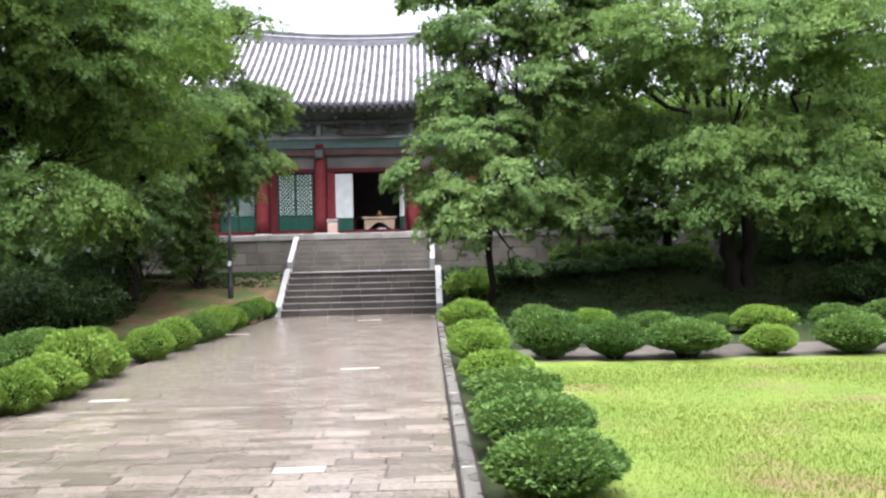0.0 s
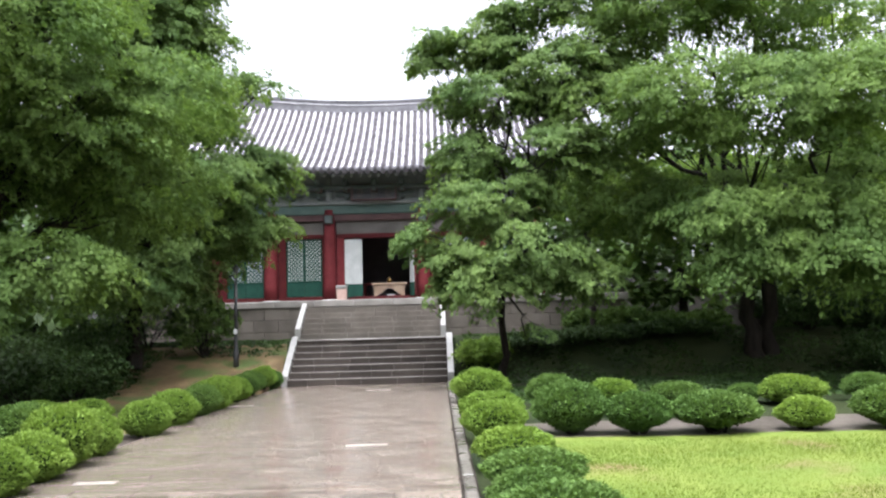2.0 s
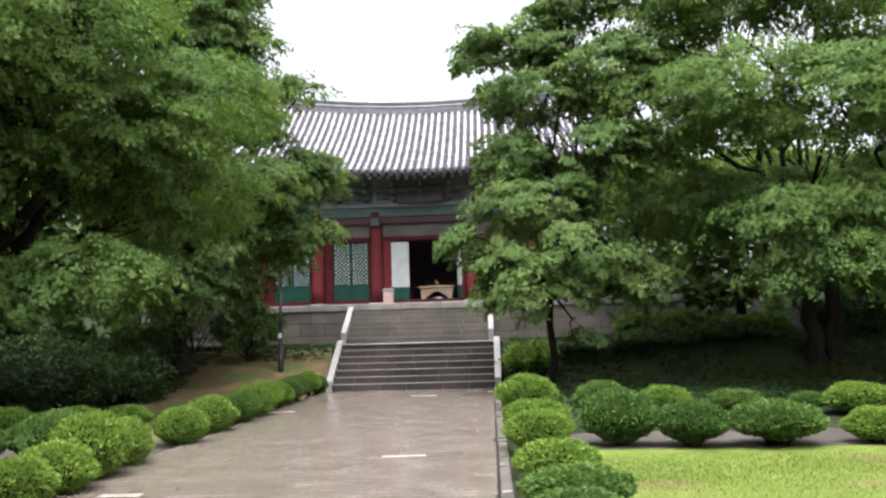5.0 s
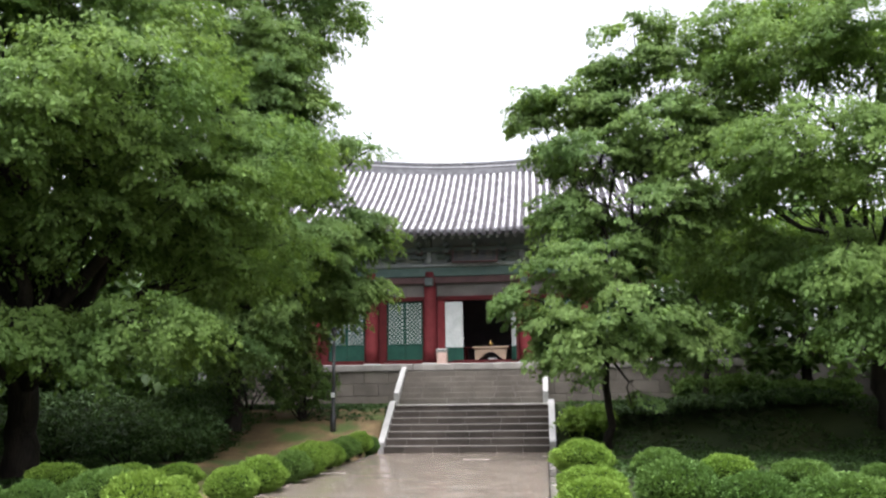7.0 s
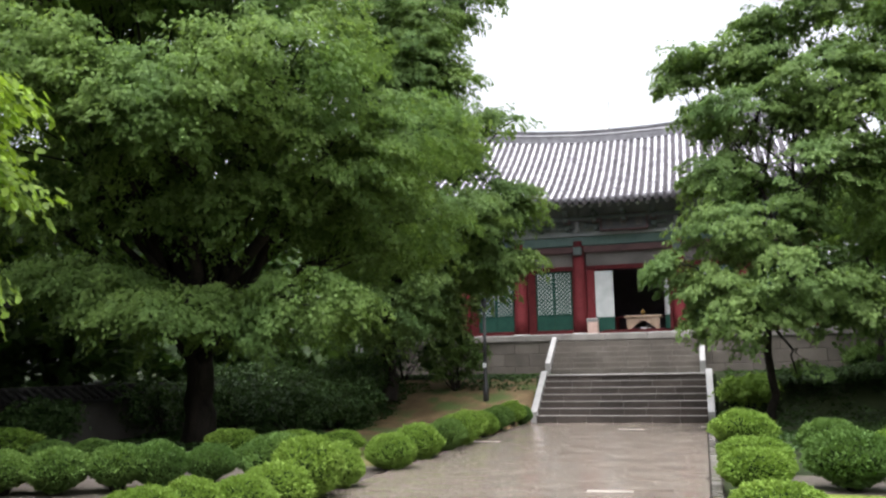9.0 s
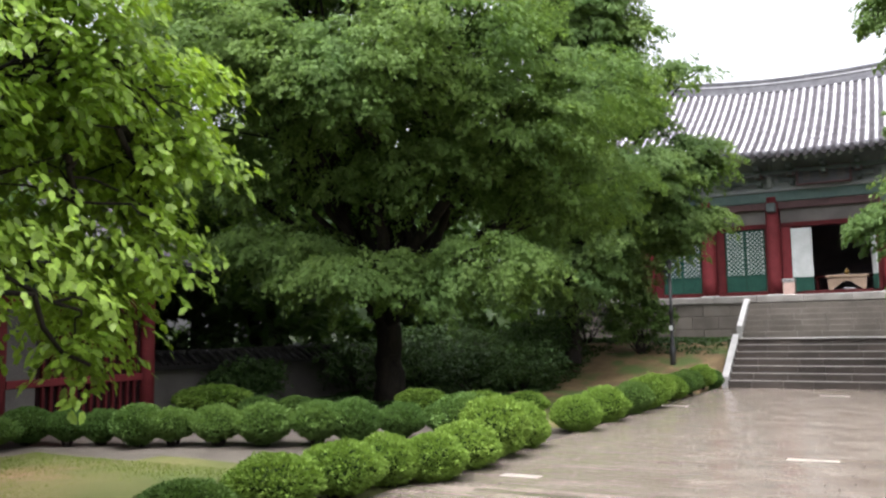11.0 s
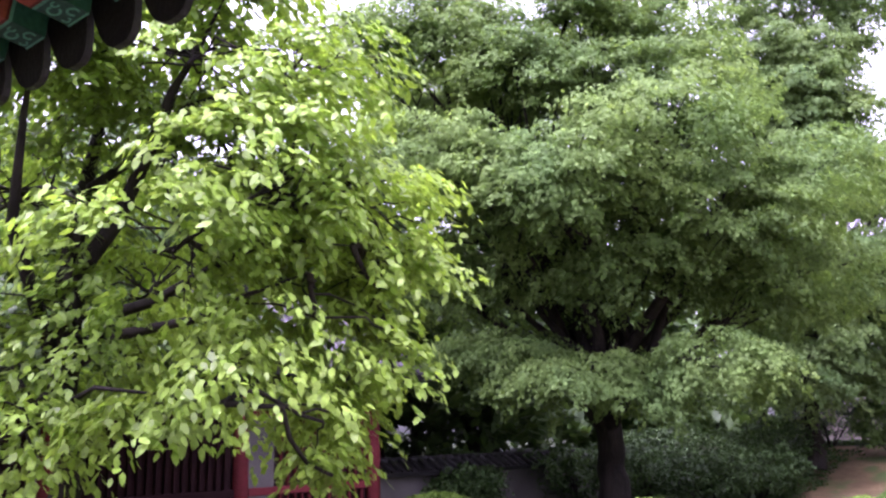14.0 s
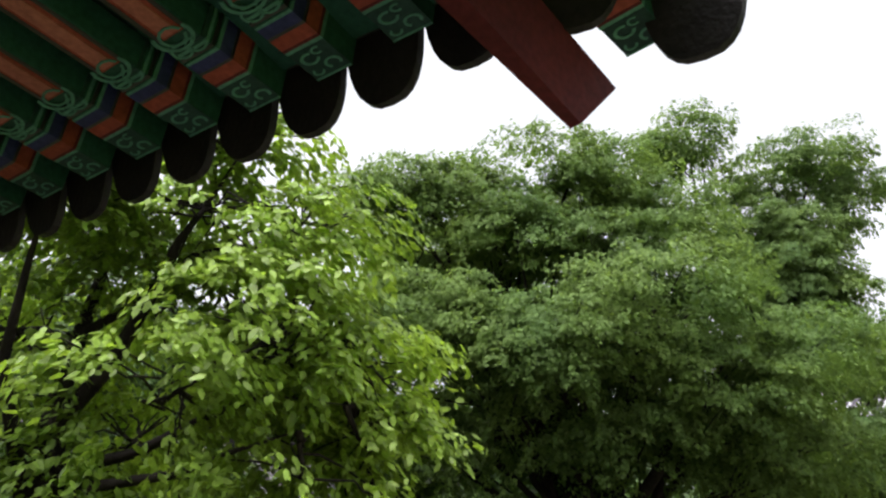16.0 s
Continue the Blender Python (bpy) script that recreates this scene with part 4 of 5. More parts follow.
bush_row([(-5.46, 6.6, 0.8, 0.36, 2), (-5.12, 7.35, 0.92, 0.5, 3), (-4.9, 8.05, 0.82, 0.54, 3), (-4.9, 8.85, 0.74, 0.54, 4), (-4.55, 9.3, 0.74, 0.55, 3), (-4.65, 10.15, 0.86, 0.58, 4), (-4.7, 11.1, 0.92, 0.8, 3), (-4.72, 12.05, 0.7, 0.64, 4),
          (-4.73, 14.15, 0.78, 0.6, 3), (-4.8, 15.7, 0.9, 0.64, 4), (-4.7, 17.1, 0.78, 0.64, 0), (-4.75, 18.25, 0.9, 0.68, 3), (-4.9, 19.4, 0.92, 0.64, 3), (-4.85, 20.5, 0.75, 0.56, 4), (-4.85, 21.4, 0.8, 0.58, 0), (-4.9, 22.3, 0.82, 0.62, 0), (-4.82, 23.5, 0.75, 0.57, 4), (-4.75, 24.4, 0.62, 0.55, 1)],
         "bushes along the paved way", "round clipped evergreen bush, fresh green, beside the paved way")
bush_row([(-5.75, 12.3, 0.95, 0.7, 1), (-6.47, 13.0, 0.75, 0.54, 1), (-6.85, 12.25, 0.72, 0.56, 0), (-7.3, 11.65, 0.78, 0.66, 1), (-7.72, 11.3, 0.82, 0.64, 2), (-8.4, 10.9, 0.88, 0.62, 1), (-9.05, 10.6, 0.78, 0.58, 0), (-9.66, 10.3, 0.72, 0.55, 2), (-10.05, 10.0, 0.76, 0.62, 1), (-10.75, 9.9, 0.62, 0.53, 0), (-11.2, 9.65, 0.62, 0.53, 2), (-11.8, 9.4, 0.84, 0.55, 1), (-11.75, 8.7, 0.9, 0.5, 0), (-12.25, 8.4, 0.8, 0.47, 2), (-12.55, 7.7, 0.9, 0.47, 1), (-12.6, 6.9, 0.9, 0.5, 0)],
         "hedge row before the side gate", "clipped evergreen bush with bare stems in a hedge")
bush_row([(-12.7, 14.2, 1.6, 0.6, 4), (-11.3, 14.0, 0.78, 0.42, 0), (-10.7, 14.4, 0.75, 0.42, 1), (-8.5, 15.6, 1.05, 0.5, 3), (-7.3, 15.8, 0.95, 0.48, 3), (-6.5, 16.2, 0.85, 0.46, 3), (-6.67, 13.9, 0.85, 0.54, 0)],
         "back hedge row", "low clipped evergreen bush under the big tree")
for root_, _ in BUSHES.values():
    if root_.get("used"):
        del root_["used"]


# ---- loose dark shrubs ----
def shrub(x, y, w, h, seed, material, label, leaf=0.1, per=42):
    rng = np.random.default_rng(seed)
    z = ground_z(x, y)
    root = tagged(new("shrub"), label, "shrub")
    root.location = (x, y, z)
    cen, _, _ = in_boughs(rng, [(0, 0, h * 0.5, w * 0.5, h / w), (w * 0.2, 0.1, h * 0.62, w * 0.3, h / w), (-w * 0.22, 0, h * 0.5, w * 0.32, h / w)], 190, -0.6)
    cen = cen[cen[:, 2] > 0.1]
    q = leaves(rng, cen, per, (0.34, 0.34, 0.16), leaf, leaf * 0.55, 0.5)
    q[:, :, 2] = np.maximum(q[:, :, 2], 0.02)
    part_mesh("crown", quads_mesh("crown", q, material), root)
    geo = [tube_geo(bend((0, 0, -0.08), cen[j], rng, 5, 0.05, 0.05), np.linspace(0.025, 0.006, 5), 5) for j in range(16)]
    v, f = join_geo(geo)
    part_mesh("stem", mesh_from("stem", v, f, BARK, True), root)


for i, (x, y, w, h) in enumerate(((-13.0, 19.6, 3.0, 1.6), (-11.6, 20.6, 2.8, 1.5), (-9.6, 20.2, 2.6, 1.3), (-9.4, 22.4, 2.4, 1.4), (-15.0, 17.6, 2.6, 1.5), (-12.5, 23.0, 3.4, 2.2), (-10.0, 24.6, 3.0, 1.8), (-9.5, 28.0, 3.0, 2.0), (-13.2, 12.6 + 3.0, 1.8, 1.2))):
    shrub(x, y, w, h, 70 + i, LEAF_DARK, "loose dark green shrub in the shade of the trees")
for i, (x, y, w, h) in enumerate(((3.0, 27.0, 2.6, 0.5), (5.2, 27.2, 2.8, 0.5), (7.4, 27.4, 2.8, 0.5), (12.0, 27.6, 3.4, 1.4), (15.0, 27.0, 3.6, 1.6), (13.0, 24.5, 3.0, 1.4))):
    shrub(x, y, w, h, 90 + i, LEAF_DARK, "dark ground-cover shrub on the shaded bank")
shrub(-7.25, 26.6, 2.0, 1.8, 119, LEAF_BUSH, "grey-green twiggy shrub beside the lamp post")
shrub(1.3, 25.9, 1.4, 1.1, 118, LEAF_YOUNG, "pale green shrub behind the maple beside the steps")
for i, (x, y, w, h) in enumerate(((6.6, 30.5, 1.7, 1.0), (8.2, 30.3, 1.6, 0.7), (5.3, 31.0, 1.3, 0.9), (9.6, 30.6, 1.5, 0.7))):
    shrub(x, y, w, h, 110 + i, LEAF_BUSH, "light green shrub on the upper terrace")
tree("young_tree", "slim young tree on the upper terrace", (5.35, 29.5, 1.25), 0.09, (5.3, 29.6, 4.4), [(5.0, 29.5, 6.2, 1.4, 0.6), (6.2, 29.8, 6.8, 1.3, 0.6), (5.6, 29.2, 7.8, 1.4, 0.6)], 180, 60, (0.9, 0.4), (0.15, 0.08), LEAF_BIG, 19, 60)


# ---- far woods ----
def wood(name, x0, x1, y0, y1, h, n, seed):
    rng = np.random.default_rng(seed)
    b = []
    geo = []
    for i in range(n):
        x, y = rng.uniform(x0, x1), rng.uniform(y0, y1)
        hh = h * rng.uniform(0.75, 1.1)
        geo.append(tube_geo([(x, y, 0), (x + rng.normal() * 0.3, y, hh * 0.5), (x + rng.normal() * 0.5, y, hh * 0.85)], [0.22, 0.15, 0.05], 6))
        for k in range(7):
            b.append((x + rng.normal() * 1.6, y + rng.normal() * 1.4, hh * rng.uniform(0.06, 1.0), rng.uniform(1.8, 2.8), 0.65))
    cen, _, _ = in_boughs(rng, b, n * 150, -0.5)
    q = leaves(rng, cen, 22, (0.9, 0.9, 0.35), 0.5, 0.28, 0.45)
    v, f = join_geo(geo)
    root = tagged(new(name), "dense dark green wood behind the grounds", "woods", kind="stuff")
    part_mesh("foliage", quads_mesh("foliage", q, LEAF_FAR), root)
    part_mesh("stem", mesh_from("stem", v, f, BARK, True), root)


wood("far_wood", -34, -16.5, 16, 36, 10, 12, 201)
wood("far_wood", -30, -14, 36, 50, 11, 9, 202)
wood("far_wood", 3.5, 28, 39.5, 48, 10, 14, 203)
wood("far_wood", 15, 30, 14, 32, 10, 9, 204)
wood("far_wood", 8.5, 22, 31.5, 36.5, 8, 8, 206)
wood("far_wood", -30, -19, -4, 14, 7, 6, 205)
wood("far_wood", -27, -18.5, 9, 19, 8, 7, 207)


# ---- walls with tiled coping ----
def coped_wall(name, a, b, h, z0=0.0, label="low plastered wall with a dark tiled coping"):
    """A wall from a to b; its own x runs along it."""
    ln = math.hypot(b[0] - a[0], b[1] - a[1])
    root = tagged(new(name), label, "wall", kind="structure")
    root.matrix_basis = Matrix.Translation((a[0], a[1], z0)) @ Matrix.Rotation(math.atan2(b[1] - a[1], b[0] - a[0]), 4, "Z")
    part_mesh("body", box_mesh("body", 0, ln, -0.2, 0.2, -0.4, h - 0.25, OLDWALL), root)
    v = [(x, y, z) for x in (-0.1, ln + 0.1) for y, z in ((-0.42, h - 0.24), (0.42, h - 0.24), (0.42, h - 0.16), (0.08, h + 0.06), (-0.08, h + 0.06), (-0.42, h - 0.16))]
    f = [(0, 1, 2, 3, 4, 5)[::-1], (6, 7, 8, 9, 10, 11)] + [(i, (i + 1) % 6, 6 + (i + 1) % 6, 6 + i) for i in range(6)]
    part_mesh("coping", mesh_from("coping", v, f, TILE_DARK), root)
    end = lathe("tile_end", [(0.06, 0), (0.06, 0.04)], PALE_STONE, 10)
    rib = mesh_from("coping_tile", *tube_geo([(0, -0.44, h - 0.14), (0, -0.07, h + 0.1)], [0.06, 0.06], 8), TILE_DARK, True)
    rib2 = mesh_from("coping_tile", *tube_geo([(0, 0.44, h - 0.14), (0, 0.07, h + 0.1)], [0.06, 0.06], 8), TILE_DARK, True)
    for i in range(int(ln / 0.3)):
        part_mesh("coping_tile", rib, root, Matrix.Translation((0.15 + 0.3 * i, 0, 0)))
        part_mesh("coping_tile", rib2, root, Matrix.Translation((0.15 + 0.3 * i, 0, 0)))
        part_mesh("tile_end", end, root, Matrix.Translation((0.15 + 0.3 * i, -0.44, h - 0.14)) @ Matrix.Rotation(radians(90), 4, "X"), "")
    part_mesh("ridge_tile", mesh_from("ridge_tile", *tube_geo([(-0.1, 0, h + 0.1), (ln + 0.1, 0, h + 0.1)], [0.08, 0.08], 8), TILE_DARK, True), root)


coped_wall("wall_west", (-13.95, 27.0), (-13.95, 13.4), 1.15)
coped_wall("wall_east", (6.5, 37.5), (20.0, 37.5), 2.1, 1.25, "stone wall with a dark tiled coping and white tile ends")

# ---- side gate building ----
side = tagged(new("side_gate"), "low side gate, red posts and bars, tiled roof", "gate building")
FX = -13.4
post_me = lathe("post", [(0.15, 0), (0.145, 1.4), (0.14, 2.75)], RED, 14)
ys = (3.2, 6.5, 9.88, 13.05)
for y in ys:
    part_mesh("post", post_me, side, Matrix.Translation((FX, y, 0)))
    part_mesh("post", post_me, side, Matrix.Translation((FX - 3.6, y, 0)))
# bars for the two left bays, shade painted into their colour
dim_bar = box_mesh("bar", -0.03, 0.03, -0.028, 0.028, 0.12, 2.2, SHADED_MAROON, 0.006)
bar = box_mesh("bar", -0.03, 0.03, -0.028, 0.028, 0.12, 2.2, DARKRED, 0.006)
for i in range(3):
    a, b = ys[i] + 0.15, ys[i + 1] - 0.15
    for z0, z1 in ((0.02, 0.14), (0.78, 0.92), (2.2, 2.4)):
        box_part("rail", FX - 0.06, FX + 0.06, a, b, z0, z1, RED if i == 2 else SHADED_MAROON, side, 0.01)
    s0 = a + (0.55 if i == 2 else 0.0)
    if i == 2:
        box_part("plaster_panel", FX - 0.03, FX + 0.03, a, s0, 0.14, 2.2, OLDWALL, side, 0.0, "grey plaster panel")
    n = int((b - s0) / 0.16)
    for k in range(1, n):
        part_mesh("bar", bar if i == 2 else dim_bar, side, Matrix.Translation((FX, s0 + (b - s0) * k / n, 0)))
    # a dark sheet behind the bars, in place of the dim inside
    box_part("shutter", FX - 0.12, FX - 0.07, a, b, 0.14, 2.2, SHADED_MAROON, side, 0.0)
box_part("head_beam", FX - 0.12, FX + 0.12, ys[0] - 0.3, ys[-1] + 0.3, 2.42, 2.75, DEEPGREEN, side, 0.02)
box_part("back_wall", FX - 3.66, FX - 3.56, ys[0], ys[-1], 0, 2.8, PLASTER, side, 0.0)
box_part("end_wall", FX - 3.5, FX - 0.16, ys[-1] - 0.06, ys[-1] + 0.06, 0, 2.8, PLASTER, side, 0.0)
box_part("end_wall", FX - 3.5, FX - 0.16, ys[0] - 0.06, ys[0] + 0.06, 0, 2.8, PLASTER, side, 0.0)
for sg in (1, -1):
    v, f = [], []
    for s in range(9):
        q = s / 8
        x = FX - 1.8 + sg * (0.05 + (2.85 - 0.05) * q)
        z = 4.75 - 1.75 * (1.25 * q - 0.25 * q * q)
        v += [(x, ys[0] - 0.9, z), (x, ys[-1] + 0.9, z), (x, ys[0] - 0.9, z - 0.12), (x, ys[-1] + 0.9, z - 0.12)]
    for s in range(8):
        o = 4 * s
        f += [(o, o + 1, o + 5, o + 4), (o + 2, o + 6, o + 7, o + 3), (o, o + 4, o + 6, o + 2), (o + 1, o + 3, o + 7, o + 5)]
    f.append((32, 33, 35, 34))
    slope_ob = part_mesh("roof_slope", mesh_from("roof_slope", v, f, TILE_DARK), side)
    rpts = [(FX - 1.8 + sg * (0.05 + 2.85 * q), 0, 4.77 - 1.75 * (1.25 * q - 0.25 * q * q)) for q in np.linspace(0, 1, 9)]
    rme = mesh_from("roof_rib", *tube_geo(rpts, [0.075] * 9, 8), PAN, True)
    for k in range(int((ys[-1] - ys[0] + 1.8) / 0.3)):
        part_mesh("roof_rib", rme, side, Matrix.Translation((0, ys[0] - 0.75 + 0.3 * k, 0)))
box_part("ridge", FX - 1.95, FX - 1.65, ys[0] - 1.0, ys[-1] + 1.0, 4.7, 5.1, TILE_DARK, side, 0.04)
side.location = (0, 0, -0.02)

# ---- far tower, rain haze put into its pale colours ----
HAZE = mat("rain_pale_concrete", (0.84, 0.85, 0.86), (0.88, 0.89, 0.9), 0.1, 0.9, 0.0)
tower = tagged(new("tower_block"), "pale tower block, faint in the rain far behind the hall", "building")
tower.location = (-46, 400, 0)
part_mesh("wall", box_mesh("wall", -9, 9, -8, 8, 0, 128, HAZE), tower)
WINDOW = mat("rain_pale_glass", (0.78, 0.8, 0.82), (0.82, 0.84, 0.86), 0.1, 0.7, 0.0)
win = box_mesh("window", -7.6, 7.6, -8.15, -8.02, 0, 2.2, WINDOW)
for k in range(12):
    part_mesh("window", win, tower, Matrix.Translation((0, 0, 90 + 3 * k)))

# ---- gate roof over the camera's side ----
gate = tagged(new("gate_eave"), "painted gate eave, green rafters, dark tiles, red corner beam", "gate roof")
EZ = 3.48


def eave_y(x):
    return 2.25 + 0.148 * (x + 6) + 0.38 * max(0.0, (x + 1.6) / 0.5) ** 2


def eave_z(x):
    return EZ + 0.02 + 0.05 * max(0.0, (x + 2.35) / 0.7) ** 1.5


def side_x(y):
    return -0.42 - 0.55 * max(0.0, (y - 2.0) / 1.45) ** 2


tongue_v, tongue_f = [], []
n = 14
for d in (0.0, 0.035):
    for k in range(n + 1):
        w = math.pi * k / n
        tongue_v.append((-0.174 * math.copysign(abs(math.cos(w)) ** 0.72, math.cos(w)), d + 0.06 * math.sin(w), 0.14 - 0.3 * abs(math.sin(w)) ** 0.8))
tongue_f = [tuple(range(n + 1)), tuple(range(2 * n + 1, n, -1))] + [(k, n + 1 + k, n + 2 + k, k + 1) for k in range(n)]
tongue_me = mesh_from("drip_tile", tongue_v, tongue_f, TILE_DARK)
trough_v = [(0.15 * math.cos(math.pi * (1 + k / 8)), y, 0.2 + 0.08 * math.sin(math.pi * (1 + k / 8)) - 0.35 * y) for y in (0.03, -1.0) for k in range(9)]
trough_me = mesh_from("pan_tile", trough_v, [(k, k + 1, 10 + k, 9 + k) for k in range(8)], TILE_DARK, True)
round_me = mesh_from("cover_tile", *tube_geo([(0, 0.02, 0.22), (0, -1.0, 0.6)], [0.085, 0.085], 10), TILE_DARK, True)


def arc_band(cx, cy, r, w, a0, a1, z, n=10):
    v = [((r + s * w) * math.cos(a0 + (a1 - a0) * k / n) + cx, (r + s * w) * math.sin(a0 + (a1 - a0) * k / n) + cy, z) for s in (0, 1) for k in range(n + 1)]
    v += [(x, y, zz - 0.003) for x, y, zz in v]
    m = 2 * (n + 1)
    f = [(k, k + 1, n + 2 + k, n + 1 + k) for k in range(n)] + [(m + k, m + n + 1 + k, m + n + 2 + k, m + k + 1) for k in range(n)]
    f += [(k, m + k, m + k + 1, k + 1) for k in range(n)] + [(n + 1 + k, n + 2 + k, m + n + 2 + k, m + n + 1 + k) for k in range(n)]
    return v, f


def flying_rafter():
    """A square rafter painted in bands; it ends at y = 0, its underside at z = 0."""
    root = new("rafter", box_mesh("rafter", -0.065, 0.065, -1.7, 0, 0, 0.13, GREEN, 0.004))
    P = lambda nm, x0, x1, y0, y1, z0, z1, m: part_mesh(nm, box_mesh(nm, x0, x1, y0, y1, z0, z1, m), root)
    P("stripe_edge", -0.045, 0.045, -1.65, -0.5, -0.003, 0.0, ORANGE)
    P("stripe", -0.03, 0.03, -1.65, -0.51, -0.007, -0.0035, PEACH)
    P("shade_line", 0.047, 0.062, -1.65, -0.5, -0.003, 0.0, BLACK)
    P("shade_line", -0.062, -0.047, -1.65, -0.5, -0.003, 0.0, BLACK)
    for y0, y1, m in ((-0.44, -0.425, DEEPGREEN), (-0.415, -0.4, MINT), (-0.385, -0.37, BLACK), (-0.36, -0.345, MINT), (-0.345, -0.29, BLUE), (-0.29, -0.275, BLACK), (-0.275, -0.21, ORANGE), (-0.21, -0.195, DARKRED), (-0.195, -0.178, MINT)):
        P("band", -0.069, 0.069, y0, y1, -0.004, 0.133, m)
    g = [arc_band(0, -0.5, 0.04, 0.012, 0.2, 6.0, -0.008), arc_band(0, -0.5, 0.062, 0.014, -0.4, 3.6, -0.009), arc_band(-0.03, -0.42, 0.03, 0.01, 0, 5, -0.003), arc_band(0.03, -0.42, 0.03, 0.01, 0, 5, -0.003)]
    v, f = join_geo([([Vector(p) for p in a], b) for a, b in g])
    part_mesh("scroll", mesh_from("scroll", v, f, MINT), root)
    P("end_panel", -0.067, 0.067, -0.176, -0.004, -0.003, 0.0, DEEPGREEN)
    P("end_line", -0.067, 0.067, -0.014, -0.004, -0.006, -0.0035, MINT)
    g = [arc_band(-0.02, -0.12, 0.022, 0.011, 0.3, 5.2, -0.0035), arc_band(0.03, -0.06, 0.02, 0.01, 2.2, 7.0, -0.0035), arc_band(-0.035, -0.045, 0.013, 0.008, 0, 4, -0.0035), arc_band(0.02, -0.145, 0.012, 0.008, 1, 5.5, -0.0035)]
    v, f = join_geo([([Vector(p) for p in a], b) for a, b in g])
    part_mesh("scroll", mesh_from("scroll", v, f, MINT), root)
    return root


first = None
x = -6.6
while x < -1.3:
    y = eave_y(x)
    ang = math.atan2(eave_y(x + 0.05) - eave_y(x - 0.05), 0.1) * 0.6
    m = Matrix.Translation((x, y - 0.05, eave_z(x) - 0.02)) @ Matrix.Rotation(ang, 4, "Z") @ Matrix.Rotation(radians(-7), 4, "X")
    if first is None:
        first = flying_rafter()
        first.matrix_basis = m @ Matrix.Diagonal((1.3, 0.88, 1.1, 1))
        r = first
    else:
        r = copy_thing(first, m)
    r.parent = gate
    m2 = Matrix.Translation((x + 0.17, y, eave_z(x))) @ Matrix.Rotation(ang, 4, "Z")
    part_mesh("drip_tile", tongue_me, gate, m2)
    part_mesh("pan_tile", trough_me, gate, m2)
    part_mesh("cover_tile", round_me, gate, Matrix.Translation((x, y, eave_z(x))) @ Matrix.Rotation(ang, 4, "Z"))
    x += 0.348
y = 2.5
while y > -2.0:
    xx = side_x(y)
    m = Matrix.Translation((xx - 0.12, y, EZ + 0.02)) @ Matrix.Rotation(radians(-90), 4, "Z") @ Matrix.Rotation(radians(-7), 4, "X")
    if y < 2.3:
        r = copy_thing(first, m)
        r.parent = gate
    m2 = Matrix.Translation((xx, y + 0.17, EZ + 0.02)) @ Matrix.Rotation(radians(-90), 4, "Z")
    part_mesh("drip_tile", tongue_me, gate, m2)
    part_mesh("pan_tile", trough_me, gate, m2)
    part_mesh("cover_tile", round_me, gate, Matrix.Translation((xx, y, EZ + 0.02)) @ Matrix.Rotation(radians(-90), 4, "Z"))
    y -= 0.335
r = copy_thing(first, Matrix.Translation((-1.16, 3.42, EZ + 0.04)) @ Matrix.Rotation(radians(-4), 4, "Z") @ Matrix.Rotation(radians(-12), 4, "X"))
r.parent = gate
part_mesh("drip_tile", tongue_me, gate, Matrix.Translation((-0.95, 3.32, EZ + 0.04)) @ Matrix.Rotation(radians(6), 4, "Z"))
# boards above the rafters, and the roof over them
def eave_sheet(name, z0, rise, t, out, material):
    top, bot = [], []
    xs = [-7.0 + 0.2 * i for i in range(30)]
    line = [(x, eave_y(x) + out) for x in xs if x < -1.2] + [(-1.05, 3.42 + out)] + [(side_x(y) + out, y) for y in (3.1, 2.8, 2.4, 2.0, 1.0, 0.0, -2.5)]
    inner = [(min(x, -2.9), -2.5 if x > -1.3 else min(y - 1.9, 1.2)) for x, y in line]
    v = [(x, y, z0) for x, y in line] + [(-3.6 if x > -1.3 else min(x, -2.4), 0.4 if x < -1.3 else min(y, 0.4), z0 + rise) for x, y in line]
    n = len(line)
    v += [(a, b, c + t) for a, b, c in v]
    f = [(k, n + k, n + k + 1, k + 1) for k in range(n - 1)] + [(2 * n + k, 2 * n + k + 1, 3 * n + k + 1, 3 * n + k) for k in range(n - 1)] + [(k, k + 1, 2 * n + k + 1, 2 * n + k) for k in range(n - 1)]
    part_mesh(name, mesh_from(name, v, f, material), gate)


def eave_fascia(name, z0, z1, out, t, material):
    xs = [-7.0 + 0.2 * i for i in range(30)]
    line = [(x, eave_y(x) + out) for x in xs if x < -1.2] + [(-1.05 + out, 3.42 + out)] + [(side_x(y) + out, y) for y in (3.1, 2.8, 2.4, 2.0, 1.0, 0.0, -2.5)]
    n = len(line)
    v = [(x, y, z) for z in (z0, z1) for x, y in line] + [(x - t * 0.5, y - t, z) for z in (z0, z1) for x, y in line]
    f = [(k, k + 1, n + k + 1, n + k) for k in range(n - 1)] + [(2 * n + k, 3 * n + k, 3 * n + k + 1, 2 * n + k + 1) for k in range(n - 1)] + [(k, 2 * n + k, 2 * n + k + 1, k + 1) for k in range(n - 1)]
    part_mesh(name, mesh_from(name, v, f, material), gate)


